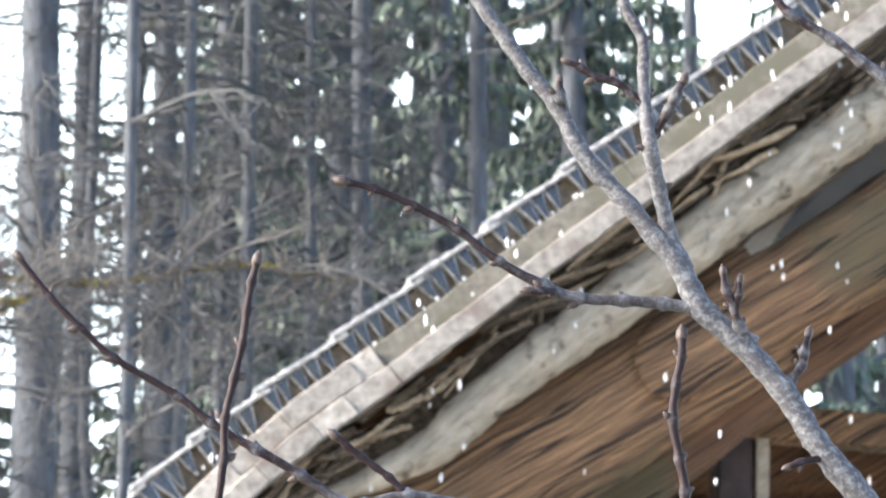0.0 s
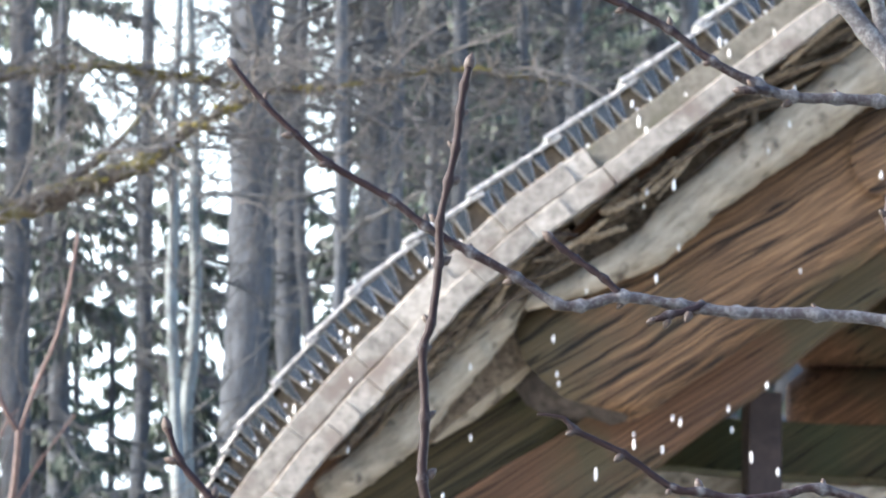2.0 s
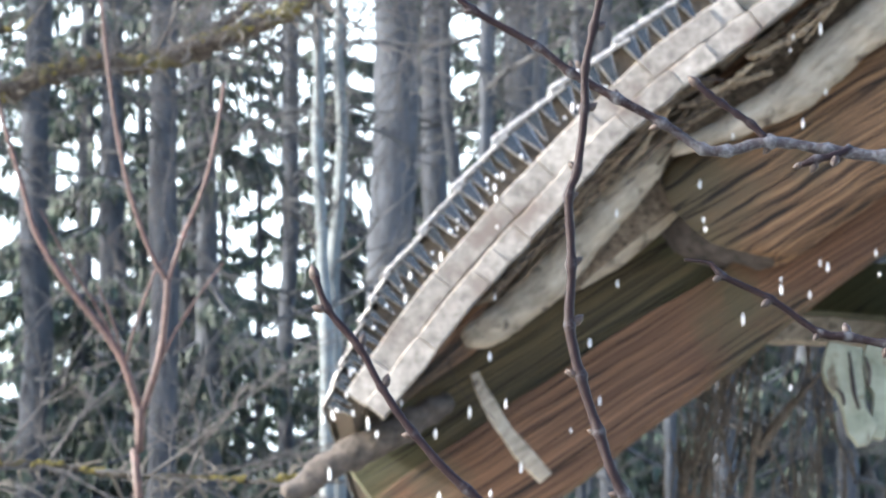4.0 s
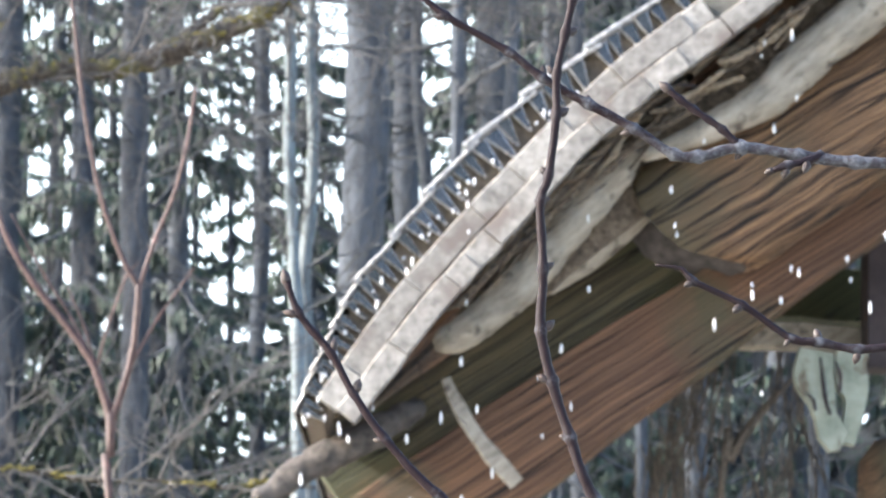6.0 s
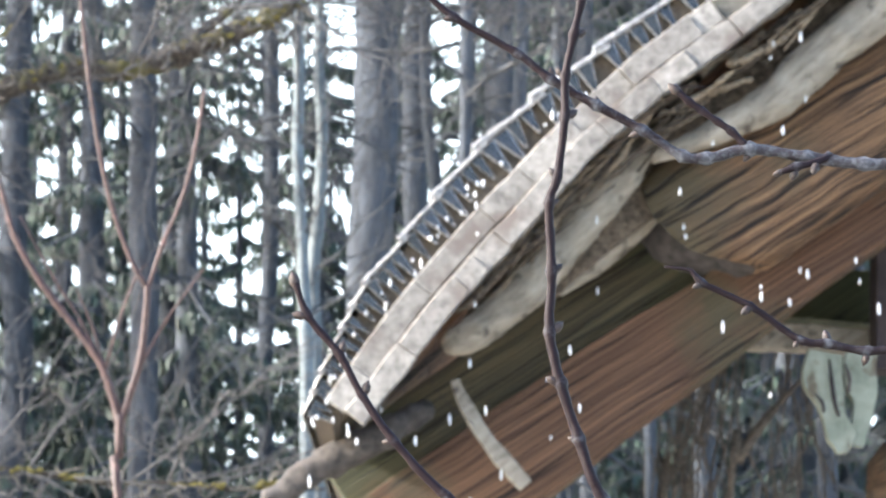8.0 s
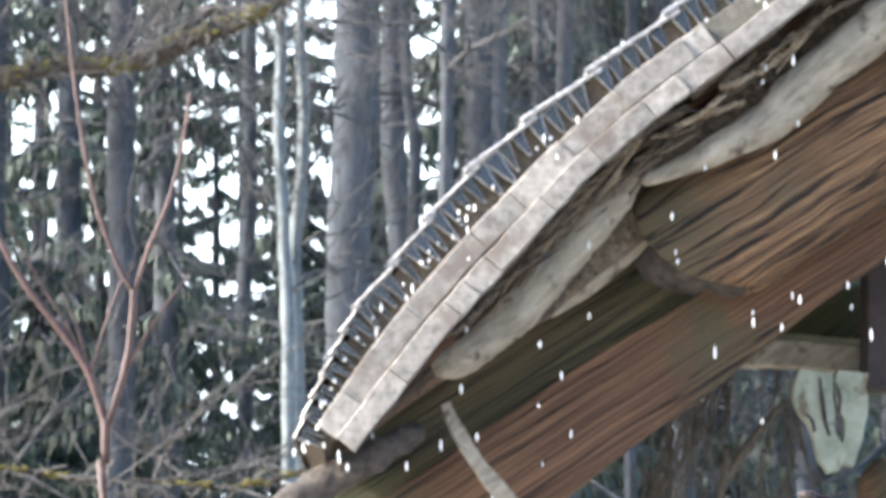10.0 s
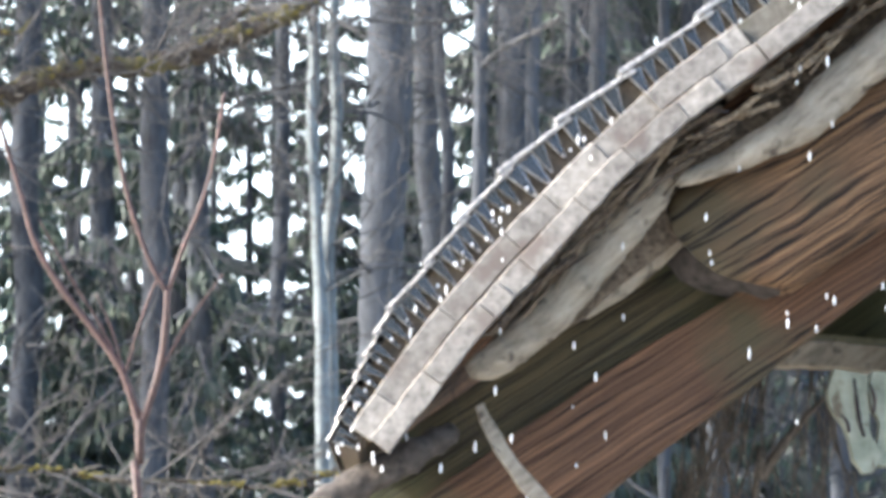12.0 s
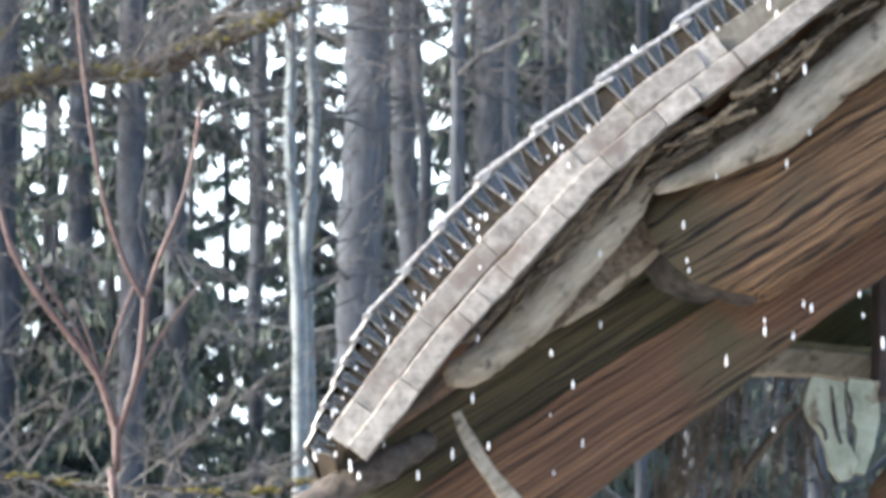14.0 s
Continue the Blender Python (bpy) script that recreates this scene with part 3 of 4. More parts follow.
# the two heavy gable beams
board("gable_beam", shelter, BEAM_TOP, [(-0.1973, 7.2, 2.2644), (-0.0395, 7.2, 2.3773), (0.2099, 7.2, 2.5534), (0.4952, 7.2, 2.7444), (1.0137, 7.2, 3.0713), (1.8974, 7.2, 3.7603)],
      [0.116, 0.144, 0.15, 0.15, 0.152, 0.1579], 7.2, 7.4, wob=0.006, freq=7, label="algae-green hewn gable beam")
board("gable_beam", shelter, BEAM, [(-0.2416, 7.2, 2.0489), (-0.0395, 7.2, 2.1834), (0.2089, 7.2, 2.357), (0.4933, 7.2, 2.5591), (0.7224, 7.2, 2.7191), (1.0107, 7.2, 2.9206), (1.8918, 7.2, 3.6056)],
      [0.205, 0.208, 0.199, 0.173, 0.151, 0.126, 0.124], 7.17, 7.38, wob=0.008, freq=7, label="brown hewn gable beam with long cracks")
limb("beam_end", shelter, END, [(-0.3283, 7.1, 2.2243), (-0.2508, 7.1, 2.2798), (-0.1841, 7.1, 2.3154), (-0.1063, 7.1, 2.3556), (-0.0171, 7.12, 2.4098)], [0.0241, 0.0296, 0.0329, 0.0329, 0.0219], step=0.008, sides=18, rough=0.3, freq=30, label="grey-brown rotten beam end")
board("lath", shelter, POLE, [(0.0354, 7, 2.451), (0.0617, 7, 2.3936), (0.1033, 7, 2.3276), (0.1743, 7, 2.2453)], [0.0175, 0.0263, 0.0307, 0.0329], 6.98, 7.0, wob=0.004, label="thin pale hanging lath")
limb("nail", shelter, DARKWOOD, [(0.4364, 6.83, 3.0069), (0.4704, 6.82, 3.0018), (0.5159, 6.82, 2.9996)], [0.003, 0.003, 0.002], sides=6)

# inner frame behind the gable
board("inner_plate", shelter, BEAM_TOP, [(0.7134, 7.7, 2.7296), (0.9076, 7.7, 2.7173), (1.1503, 7.7, 2.7051), (1.8051, 7.7, 2.6745)], [0.1146] * 4, 7.68, 7.8, wob=0.006, label="dark green algae-covered wall plate")
board("tie_board", shelter, POLE, [(0.6665, 7.6, 2.6207), (0.7981, 7.6, 2.6147), (1.0012, 7.6, 2.5966), (1.3598, 7.6, 2.5786), (1.7776, 7.6, 2.5545)], [0.0524] * 5, 7.58, 7.66, wob=0.004, label="pale weathered cross board")
board("post", shelter, DARKWOOD, [(0.956, 7.5, 2.7943), (0.9534, 7.5, 2.6512), (0.9512, 7.5, 2.5301)], [0.0705] * 3, 7.45, 7.57, label="almost black upright post")
board("tie_board", shelter, LOG, [(1.2295, 7.45, 3.1886), (1.3595, 7.45, 3.1705), (1.7619, 7.45, 3.1464)], [0.07] * 3, 7.42, 7.5, wob=0.005, label="tan weathered cross board")
board("post", shelter, DARKWOOD, [(1.3642, 7.5, 3.2284), (1.3595, 7.5, 3.0467), (1.3479, 7.5, 2.5917)], [0.0728] * 3, 7.45, 7.57, label="almost black upright post")
board("jamb", shelter, POLE, [(1.4203, 7.5, 3.2284), (1.4155, 7.5, 3.0467), (1.4034, 7.5, 2.5917)], [0.0282] * 3, 7.44, 7.56, label="pale upright beside the post")
# roof deck behind the verge, the far slope, corner posts and back gable, which close the shelter
deck_low, deck_high = Vector((-0.2177, 7.1, 2.369)), Vector((1.89, 7.1, 4.2675))
ridge = deck_high + Vector((0.02, 0, 0.03))
board("roof_deck", shelter, BEAM, [deck_low, (deck_low + deck_high) / 2, deck_high], [0.03] * 3, 7.06, 9.9, label="dark roof boards")
far_low = Vector((2 * ridge.x - deck_low.x, 7.1, deck_low.z))
board("roof_deck", shelter, SHINGLE, [ridge, (ridge + far_low) / 2, far_low], [0.05] * 3, 6.86, 9.9, label="wet wooden shingles on the far slope")
for px, py in ((2.3, 7.35), (1.42, 9.7), (2.9, 9.7)):
    limb("corner_post", shelter, BEAM, [(px, py, -0.1), (px, py, 1.2), (px, py, 2.9)], [0.11, 0.105, 0.10], step=0.1, sides=12, rough=0.08, freq=5)
for k in range(18):
    z = 0.12 + k * 0.2
    limb("wall_log", shelter, BEAM, [(1.36, 9.7, z), (2.1, 9.72, z), (2.9, 9.7, z)], [0.105, 0.1, 0.105], step=0.1, sides=12, rough=0.06, freq=4)
limb("gable_post", shelter, BEAM, [(1.0, 7.62, -0.1), (0.99, 7.62, 1.0), (1.0, 7.62, 2.35)], [0.1, 0.095, 0.09], step=0.1, sides=12, rough=0.08, freq=5)


def carving():
    """A flat bracket board with scalloped edges and a slit, hung under the cross board."""
    lists = [plank([(0.8048, 7.4, 2.5574), (0.7982, 7.4, 2.5106), (0.8113, 7.4, 2.4581), (0.8224, 7.4, 2.4232), (0.831, 7.4, 2.3824), (0.8363, 7.4, 2.3499)],
                   [0.0672, 0.0811, 0.0579, 0.0464, 0.0649, 0.0255], 7.38, 7.42, step=0.008, wob=0.008, freq=22),
             plank([(0.8781, 7.4, 2.5574), (0.875, 7.4, 2.5106), (0.8811, 7.4, 2.4581), (0.8732, 7.4, 2.4057), (0.8656, 7.4, 2.365)],
                   [0.0649, 0.0695, 0.051, 0.0394, 0.0301], 7.39, 7.43, step=0.008, wob=0.008, freq=22, seed=4)]
    for name_, (v, f) in zip(("carved_board", "carved_board"), lists):
        hang(name_, mesh_of(name_, v, f, CARVED, False), shelter, "pale green weathered board with scalloped edges")


carving()
# dark rods on the board's face stand in for the shade inside carved grooves
for groove in ([(0.8098, 7.375, 2.5408), (0.8148, 7.375, 2.4907), (0.82, 7.375, 2.45), (0.8277, 7.375, 2.4244)],
               [(0.7808, 7.375, 2.4674), (0.7945, 7.375, 2.4523), (0.7965, 7.375, 2.4326)],
               [(0.8422, 7.375, 2.5315), (0.851, 7.375, 2.5023), (0.8482, 7.375, 2.4732)]):
    limb("groove", shelter, DARKWOOD, groove, [0.002] + [0.0042] * (len(groove) - 2) + [0.003], step=0.008, sides=8, rough=0.3, freq=60)

# ---------------------------------------------------------------- hanging vine stems under the beam
vine = thing("vine_curtain", "tangle of thin dark leafless vine stems under the beam", "vine", (0.8, 7.9, 0))
rng = random.Random(5)
CLUMPS = (Vector((0.6495, 7.75, 2.6067)), Vector((0.5941, 7.75, 2.5699)), Vector((0.7919, 7.75, 2.5883)))
for k in range(46):
    top = CLUMPS[k % 3] + Vector((rng.uniform(-0.05, 0.04), rng.uniform(-0.1, 0.3), rng.uniform(0, 0.08)))
    low = top + Vector((rng.uniform(-0.2, 0.02) if k % 3 < 2 else rng.uniform(-0.07, 0.04), rng.uniform(-0.1, 0.1), -0.3 - rng.random() * 0.25))
    m1 = top.lerp(low, 0.35) + Vector((rng.uniform(-0.03, 0.03), 0, 0))
    m2 = top.lerp(low, 0.7) + Vector((rng.uniform(-0.05, 0.05), 0, 0))
    end = Vector((low.x + rng.uniform(-0.1, 0.1), low.y, -0.05))
    r = rng.uniform(0.0011, 0.0032)
    limb("vine_stem", vine, ROOT, [top, m1, m2, low, end], [r, r, r * 0.9, r * 0.8, r], step=0.03, sides=5, rough=0.2, freq=40)
limb("vine_stem", vine, ROOT, [(0.8019, 7.7, 2.5526), (0.7466, 7.7, 2.4979), (0.6913, 7.7, 2.4313), (0.6481, 7.7, 2.3587), (0.6224, 7.7, 2.2261), (0.4, 7.7, -0.05)], [0.004, 0.006, 0.011, 0.01, 0.008, 0.01], step=0.02, sides=8, rough=0.2, freq=40)

# ---------------------------------------------------------------- fruit tree in front of the camera
fruit = thing("fruit_tree", "leafless fruit tree with grey lichened branches and purple-brown budding shoots", "tree", (0.55, 0.85, 0))
BUD_V, BUD_F, _ = tube([(0, 0, 0), (0, 0, 0.0012), (0, 0, 0.0030), (0, 0, 0.0046)], [0.0009, 0.00155, 0.0013, 0.0002], step=0.0006, sides=8, rough=0.12, freq=900)
BUD_MESH = mesh_of("bud", BUD_V, BUD_F, BUD)


def shoot(name, ctrl, radii, buds=0.5, tip=True, knots=0.42, seed=0, label="", age=0.0):
    v, f, ages = tube(ctrl, radii, step=0.0016, sides=12, rough=0.2, freq=330, knots=knots)
    me = mesh_of(name, v, f, TWIG)
    at = me.attributes.new("age", "FLOAT", "POINT")
    at.data.foreach_set("value", [min(1.0, max(0.0, (r - 0.0008) / 0.0012 + age)) for r in ages])
    ob = hang(name, me, fruit, label)
    r = random.Random(seed)
    pts, rad, par = glide(ctrl, radii, 0.002)
    tan = np.gradient(pts, axis=0)
    for i in range(1 if tip else 2, len(ctrl) - 1):
        if r.random() < buds:
            j = int(np.argmin(np.abs(par - i)))
            d = Vector(tan[j]).normalized()
            side = Vector((d.z, r.uniform(-0.6, 0.3), -d.x)) * r.choice((-1, 1))
            way = (side.normalized() - d * (0.9 if tip else 0.3)).normalized()
            b = hang("bud", BUD_MESH, ob, at=Vector(pts[j]) + side.normalized() * rad[j] * 0.7)
            b.rotation_euler = way.to_track_quat("Z", "Y").to_euler()
            s = r.uniform(0.35, 0.7)
            b.scale = (s, s, s)
    if tip:
        b = hang("bud", BUD_MESH, ob, at=Vector(ctrl[0]) + Vector(tan[0]).normalized() * 0.001)
        b.rotation_euler = (-Vector(tan[0])).to_track_quat("Z", "Y").to_euler()
        s = radii[0] / 0.0009
        b.scale = (s, s, s)
    return ob


D = 0.000125
def px(*w):
    return [k * D / 2 * (0.84 if k < 30 else 0.9) for k in w]


# long low shoot with its grey older wood
shoot("long_shoot", [(-0.018, 0.8, 1.8032), (-0.011, 0.8, 1.7945), (-0.0036, 0.8, 1.7871), (0.004, 0.8, 1.7803), (0.0182, 0.8, 1.772), (0.0259, 0.8, 1.7659), (0.0362, 0.8, 1.76), (0.0465, 0.8, 1.7543), (0.0554, 0.8, 1.7484), (0.0612, 0.8, 1.7478), (0.0708, 0.8, 1.7499),
                     (0.0836, 0.8, 1.7481), (0.0965, 0.8, 1.7465), (0.1146, 0.8, 1.7462), (0.1314, 0.8, 1.7446), (0.1482, 0.8, 1.7399), (0.1687, 0.8, 1.7315), (0.2013, 0.81, 1.7023), (0.2175, 0.83, 1.6527)],
      px(12, 14, 14, 15, 17, 18, 20, 20, 22, 24, 25, 24, 25, 26, 27, 28, 34, 50, 80), seed=1, buds=0.6)
# upright shoot crossing it
shoot("upright_shoot", [(0.0355, 0.79, 1.8009), (0.0344, 0.79, 1.7962), (0.0334, 0.79, 1.7897), (0.0325, 0.79, 1.7818), (0.0308, 0.79, 1.774), (0.0289, 0.79, 1.7647), (0.0287, 0.79, 1.7553), (0.027, 0.79, 1.7418), (0.0251, 0.79, 1.7357), (0.0256, 0.79, 1.7206), (0.0251, 0.79, 1.7069),
                        (0.0274, 0.79, 1.6957), (0.0313, 0.79, 1.6832), (0.0367, 0.79, 1.6695), (0.0516, 0.8, 1.6497), (0.086, 0.82, 1.6336)],
      px(15, 17, 17, 17, 17, 17, 18, 18, 19, 20, 21, 21, 22, 24, 30, 50), seed=2, buds=0.95, age=-0.35)
shoot("small_shoot", [(-0.0316, 0.8, 1.7194), (-0.0288, 0.8, 1.712), (-0.0217, 0.8, 1.7033), (-0.0165, 0.8, 1.694), (-0.0094, 0.8, 1.6839), (0.0023, 0.8, 1.6714), (0.0248, 0.8, 1.6544), (0.0521, 0.8, 1.6448)],
      px(14, 16, 16, 16, 17, 19, 24, 40), seed=3, buds=0.8, age=-0.25)
shoot("curved_shoot", [(0.0513, 0.8, 1.723), (0.0571, 0.8, 1.7222), (0.0596, 0.8, 1.7194), (0.0704, 0.8, 1.7141), (0.0812, 0.8, 1.7066), (0.0875, 0.8, 1.7056), (0.0964, 0.8, 1.704), (0.1066, 0.8, 1.705), (0.1153, 0.8, 1.7063), (0.1356, 0.8, 1.6978), (0.1626, 0.81, 1.675), (0.2028, 0.83, 1.6488)],
      px(4, 8, 15, 15, 16, 18, 18, 18, 20, 24, 34, 60), seed=4, buds=0.8, tip=False)
shoot("side_shoot", [(0.0543, 0.8, 1.7633), (0.0573, 0.8, 1.7607), (0.0599, 0.8, 1.7588), (0.0637, 0.8, 1.7561), (0.0667, 0.8, 1.754), (0.0699, 0.8, 1.7504)], px(13, 14, 13, 13, 15, 17), seed=5, buds=0.5)
shoot("spur", [(0.0769, 0.797, 1.7439), (0.0807, 0.797, 1.7452), (0.0853, 0.798, 1.7464), (0.0888, 0.8, 1.7482)], px(9, 17, 14, 16), seed=6, buds=0.9)
# thick main branch and its fork
shoot("main_branch", [(0.0815, 0.8, 1.8763), (0.0888, 0.8, 1.8653), (0.0941, 0.8, 1.8578), (0.0987, 0.8, 1.8511), (0.1052, 0.8, 1.843), (0.1122, 0.8, 1.8301), (0.1218, 0.8, 1.8195), (0.1277, 0.8, 1.8121), (0.1334, 0.8, 1.8055), (0.1388, 0.8, 1.7949), (0.1466, 0.8, 1.788), (0.1568, 0.8, 1.7766),
                      (0.1644, 0.8, 1.7648), (0.172, 0.8, 1.755), (0.1871, 0.8, 1.7357), (0.2081, 0.81, 1.7062), (0.2275, 0.84, 1.6664)],
      px(28, 30, 31, 32, 35, 38, 40, 42, 46, 52, 48, 50, 52, 54, 62, 80, 120), seed=7, buds=0.0, tip=False, knots=0.08, label="grey lichened branch")
shoot("fork_branch", [(0.1188, 0.79, 1.8739), (0.1203, 0.79, 1.8643), (0.1242, 0.79, 1.8562), (0.1244, 0.79, 1.8439), (0.1258, 0.79, 1.8303), (0.1284, 0.795, 1.8217), (0.1315, 0.8, 1.8123), (0.1351, 0.8, 1.8042)],
      px(26, 26, 25, 28, 32, 30, 34, 40), seed=8, buds=0.3, tip=False, knots=0.1, label="grey lichened branch")
shoot("spur", [(0.1066, 0.79, 1.8505), (0.1099, 0.79, 1.8492), (0.1132, 0.79, 1.8468), (0.1178, 0.79, 1.8461), (0.121, 0.79, 1.8435), (0.1239, 0.79, 1.8409)], px(10, 15, 15, 17, 16, 18), seed=9, buds=0.8)
shoot("spur", [(0.1331, 0.787, 1.8456), (0.1313, 0.787, 1.8418), (0.1296, 0.788, 1.8386), (0.1268, 0.79, 1.8333)], px(14, 22, 20, 18), seed=10, buds=0.9)
shoot("spur", [(0.1055, 0.795, 1.8474), (0.1054, 0.795, 1.8442), (0.1068, 0.8, 1.843)], px(10, 26, 26), seed=11, buds=0.9)
shoot("bent_shoot", [(0.0562, 0.8, 1.8231), (0.063, 0.8, 1.8215), (0.0721, 0.8, 1.8177), (0.0819, 0.8, 1.8125), (0.0917, 0.8, 1.805), (0.1021, 0.8, 1.7995), (0.11, 0.8, 1.7967), (0.1205, 0.8, 1.7965), (0.1297, 0.8, 1.7959), (0.1375, 0.8, 1.7949)],
      px(16, 15, 16, 18, 19, 24, 24, 24, 25, 30), seed=12, buds=0.9)
shoot("spur", [(0.098, 0.796, 1.7972), (0.101, 0.796, 1.7973), (0.1047, 0.8, 1.7981)], px(12, 16, 20), seed=13, buds=0.9)
shoot("spur", [(0.143, 0.795, 1.8025), (0.1436, 0.795, 1.7985), (0.1454, 0.796, 1.7947), (0.1468, 0.797, 1.7903), (0.1499, 0.8, 1.7871)], px(11, 18, 18, 22, 30), seed=14, buds=0.9)
shoot("spur", [(0.1468, 0.795, 1.8005), (0.1464, 0.795, 1.7972), (0.1458, 0.796, 1.7941)], px(11, 17, 16), seed=15, buds=0.9)
shoot("spur", [(0.1635, 0.8, 1.7894), (0.1624, 0.8, 1.7853), (0.1619, 0.8, 1.782), (0.1593, 0.8, 1.7783)], px(12, 20, 18, 20), seed=16, buds=0.9)
shoot("spur", [(0.1574, 0.797, 1.7575), (0.1604, 0.797, 1.7587), (0.1669, 0.8, 1.7605)], px(10, 14, 20), seed=17, buds=0.9)
shoot("spur", [(0.1673, 0.8, 1.7495), (0.1698, 0.8, 1.7471), (0.173, 0.8, 1.7446), (0.1795, 0.8, 1.7434)], px(10, 16, 18, 18), seed=19, buds=0.9)
shoot("knotty_shoot", [(0.1323, 0.79, 1.7855), (0.1322, 0.79, 1.7812), (0.1308, 0.79, 1.7746), (0.1299, 0.79, 1.7667), (0.1313, 0.79, 1.7576), (0.1324, 0.79, 1.7499), (0.1309, 0.79, 1.7393), (0.1317, 0.79, 1.7268), (0.1332, 0.79, 1.7139), (0.1396, 0.8, 1.694), (0.16, 0.81, 1.6636), (0.2001, 0.83, 1.6398)],
      px(16, 17, 18, 19, 19, 20, 20, 22, 22, 26, 36, 70), seed=18, buds=0.9, age=-0.25)
shoot("outer_shoot", [(0.1495, 0.79, 1.8776), (0.1547, 0.79, 1.8694), (0.1592, 0.79, 1.8637), (0.1688, 0.79, 1.8581), (0.1755, 0.79, 1.8528), (0.1808, 0.79, 1.8492), (0.2145, 0.79, 1.8244), (0.2419, 0.8, 1.7802), (0.2513, 0.82, 1.7172), (0.2478, 0.84, 1.6665)],
      px(14, 18, 20, 24, 24, 24, 30, 40, 60, 90), seed=20, buds=0.6)
# low limbs and the trunk that carries them
v, f, ages = tube([(0.0509, 0.8, 1.6426), (0.0852, 0.82, 1.6308), (0.1527, 0.84, 1.6272), (0.2237, 0.86, 1.615), (0.2819, 0.88, 1.5625)], px(44, 70, 130, 190, 260), step=0.01, sides=12, rough=0.1, freq=60)
me = mesh_of("low_limb", v, f, TWIG)
hang("low_limb", me, fruit)
base = Vector((0.2819, 0.88, 1.5625))
limb("trunk", fruit, BRANCH, [base + Vector((-0.004, 0, 0.03)), base, (base.x + 0.02, base.y + 0.01, 0.7), (base.x + 0.04, base.y, 0.3), (base.x + 0.05, base.y, -0.1)], [0.012, 0.022, 0.035, 0.045, 0.06], step=0.03, sides=14, rough=0.15, freq=25)
limb("low_limb", fruit, BRANCH, [(0.1912, 0.83, 1.6577), (0.2199, 0.84, 1.6468), (0.251, 0.86, 1.615), (0.2819, 0.88, 1.5625)], [0.005, 0.008, 0.012, 0.02], step=0.01, sides=12, rough=0.1, freq=60)
limb("low_limb", fruit, BRANCH, [(0.2514, 0.84, 1.6824), (0.2515, 0.85, 1.6541), (0.2647, 0.87, 1.6086), (0.2819, 0.88, 1.5625)], [0.005, 0.008, 0.013, 0.02], step=0.01, sides=12, rough=0.1, freq=60)

# ---------------------------------------------------------------- young shrub beside the shelter
shrub = thing("young_tree", "young leafless sapling with forked smooth red-brown stems", "tree", (-0.7875, 9, 2.3867))
limb("stem", shrub, STEM, [(-0.62, 9.0, -0.05), (-0.63, 9.0, 1.2), (-0.7931, 9, 2.3867), (-0.793, 9, 2.4996), (-0.7929, 9, 2.6058)], [0.0151, 0.0133, 0.0113, 0.0113, 0.0133], step=0.03, sides=10, rough=0.08, freq=20)
limb("stem", shrub, STEM, [(-0.7926, 9, 2.5845), (-0.8221, 9, 2.6839), (-0.8628, 9, 2.7693), (-0.9929, 9, 2.938), (-1.0629, 9, 3.0557), (-1.096, 9, 3.1637), (-1.1382, 9, 3.3011), (-1.1688, 9, 3.4172), (-1.2497, 9, 3.768)], [0.0113, 0.0095, 0.0095, 0.0085, 0.0076, 0.0066, 0.0057, 0.0047, 0.0029], step=0.02, rough=0.08, freq=30, knots=0.15)
limb("stem", shrub, STEM, [(-0.7899, 9, 2.5916), (-0.7653, 9, 2.6697), (-0.7422, 9, 2.7551), (-0.7306, 9, 2.8693), (-0.7285, 9, 2.9337)], [0.0104, 0.0095, 0.0095, 0.0085, 0.0085], step=0.02, rough=0.08, freq=30, knots=0.1)
limb("stem", shrub, STEM, [(-0.7284, 9, 2.9294), (-0.769, 9, 2.9982), (-0.8219, 9, 3.1421), (-0.8581, 9, 3.3011), (-0.8831, 9, 3.4608), (-0.8991, 9, 3.5921), (-0.9158, 9, 3.768), (-0.9371, 9, 4.0632)], [0.0076, 0.0066, 0.0066, 0.0057, 0.0057, 0.0047, 0.0047, 0.0029], step=0.02, rough=0.06, freq=30, knots=0.12)
limb("stem", shrub, STEM, [(-0.7256, 9, 2.9337), (-0.6884, 9, 3.0485), (-0.6425, 9, 3.1637), (-0.6122, 9, 3.2866), (-0.592, 9, 3.4245), (-0.5892, 9, 3.439)], [0.0057, 0.0057, 0.0047, 0.0047, 0.0047, 0.0029], step=0.02, rough=0.06, freq=30, knots=0.15)
for a in ([(-0.8311, 9, 2.7266), (-0.7999, 9, 2.8407), (-0.7586, 9, 2.9552), (-0.7291, 9, 2.991)], [(-0.7419, 9, 2.7337), (-0.6793, 9, 2.8478), (-0.5882, 9, 2.9767)], [(-0.8265, 9, 2.6981), (-0.8921, 9, 2.8407), (-0.9647, 9, 2.9552), (-1.0524, 9, 3.1133)],
          [(-0.7902, 9, 2.62), (-0.8265, 9, 2.6981), (-0.8635, 9, 2.8264), (-0.9074, 9, 2.9265)]):
    limb("twig", shrub, STEM, a, [0.0046] + [0.0036] * (len(a) - 2) + [0.002], step=0.02, sides=6, rough=0.06, knots=0.2)


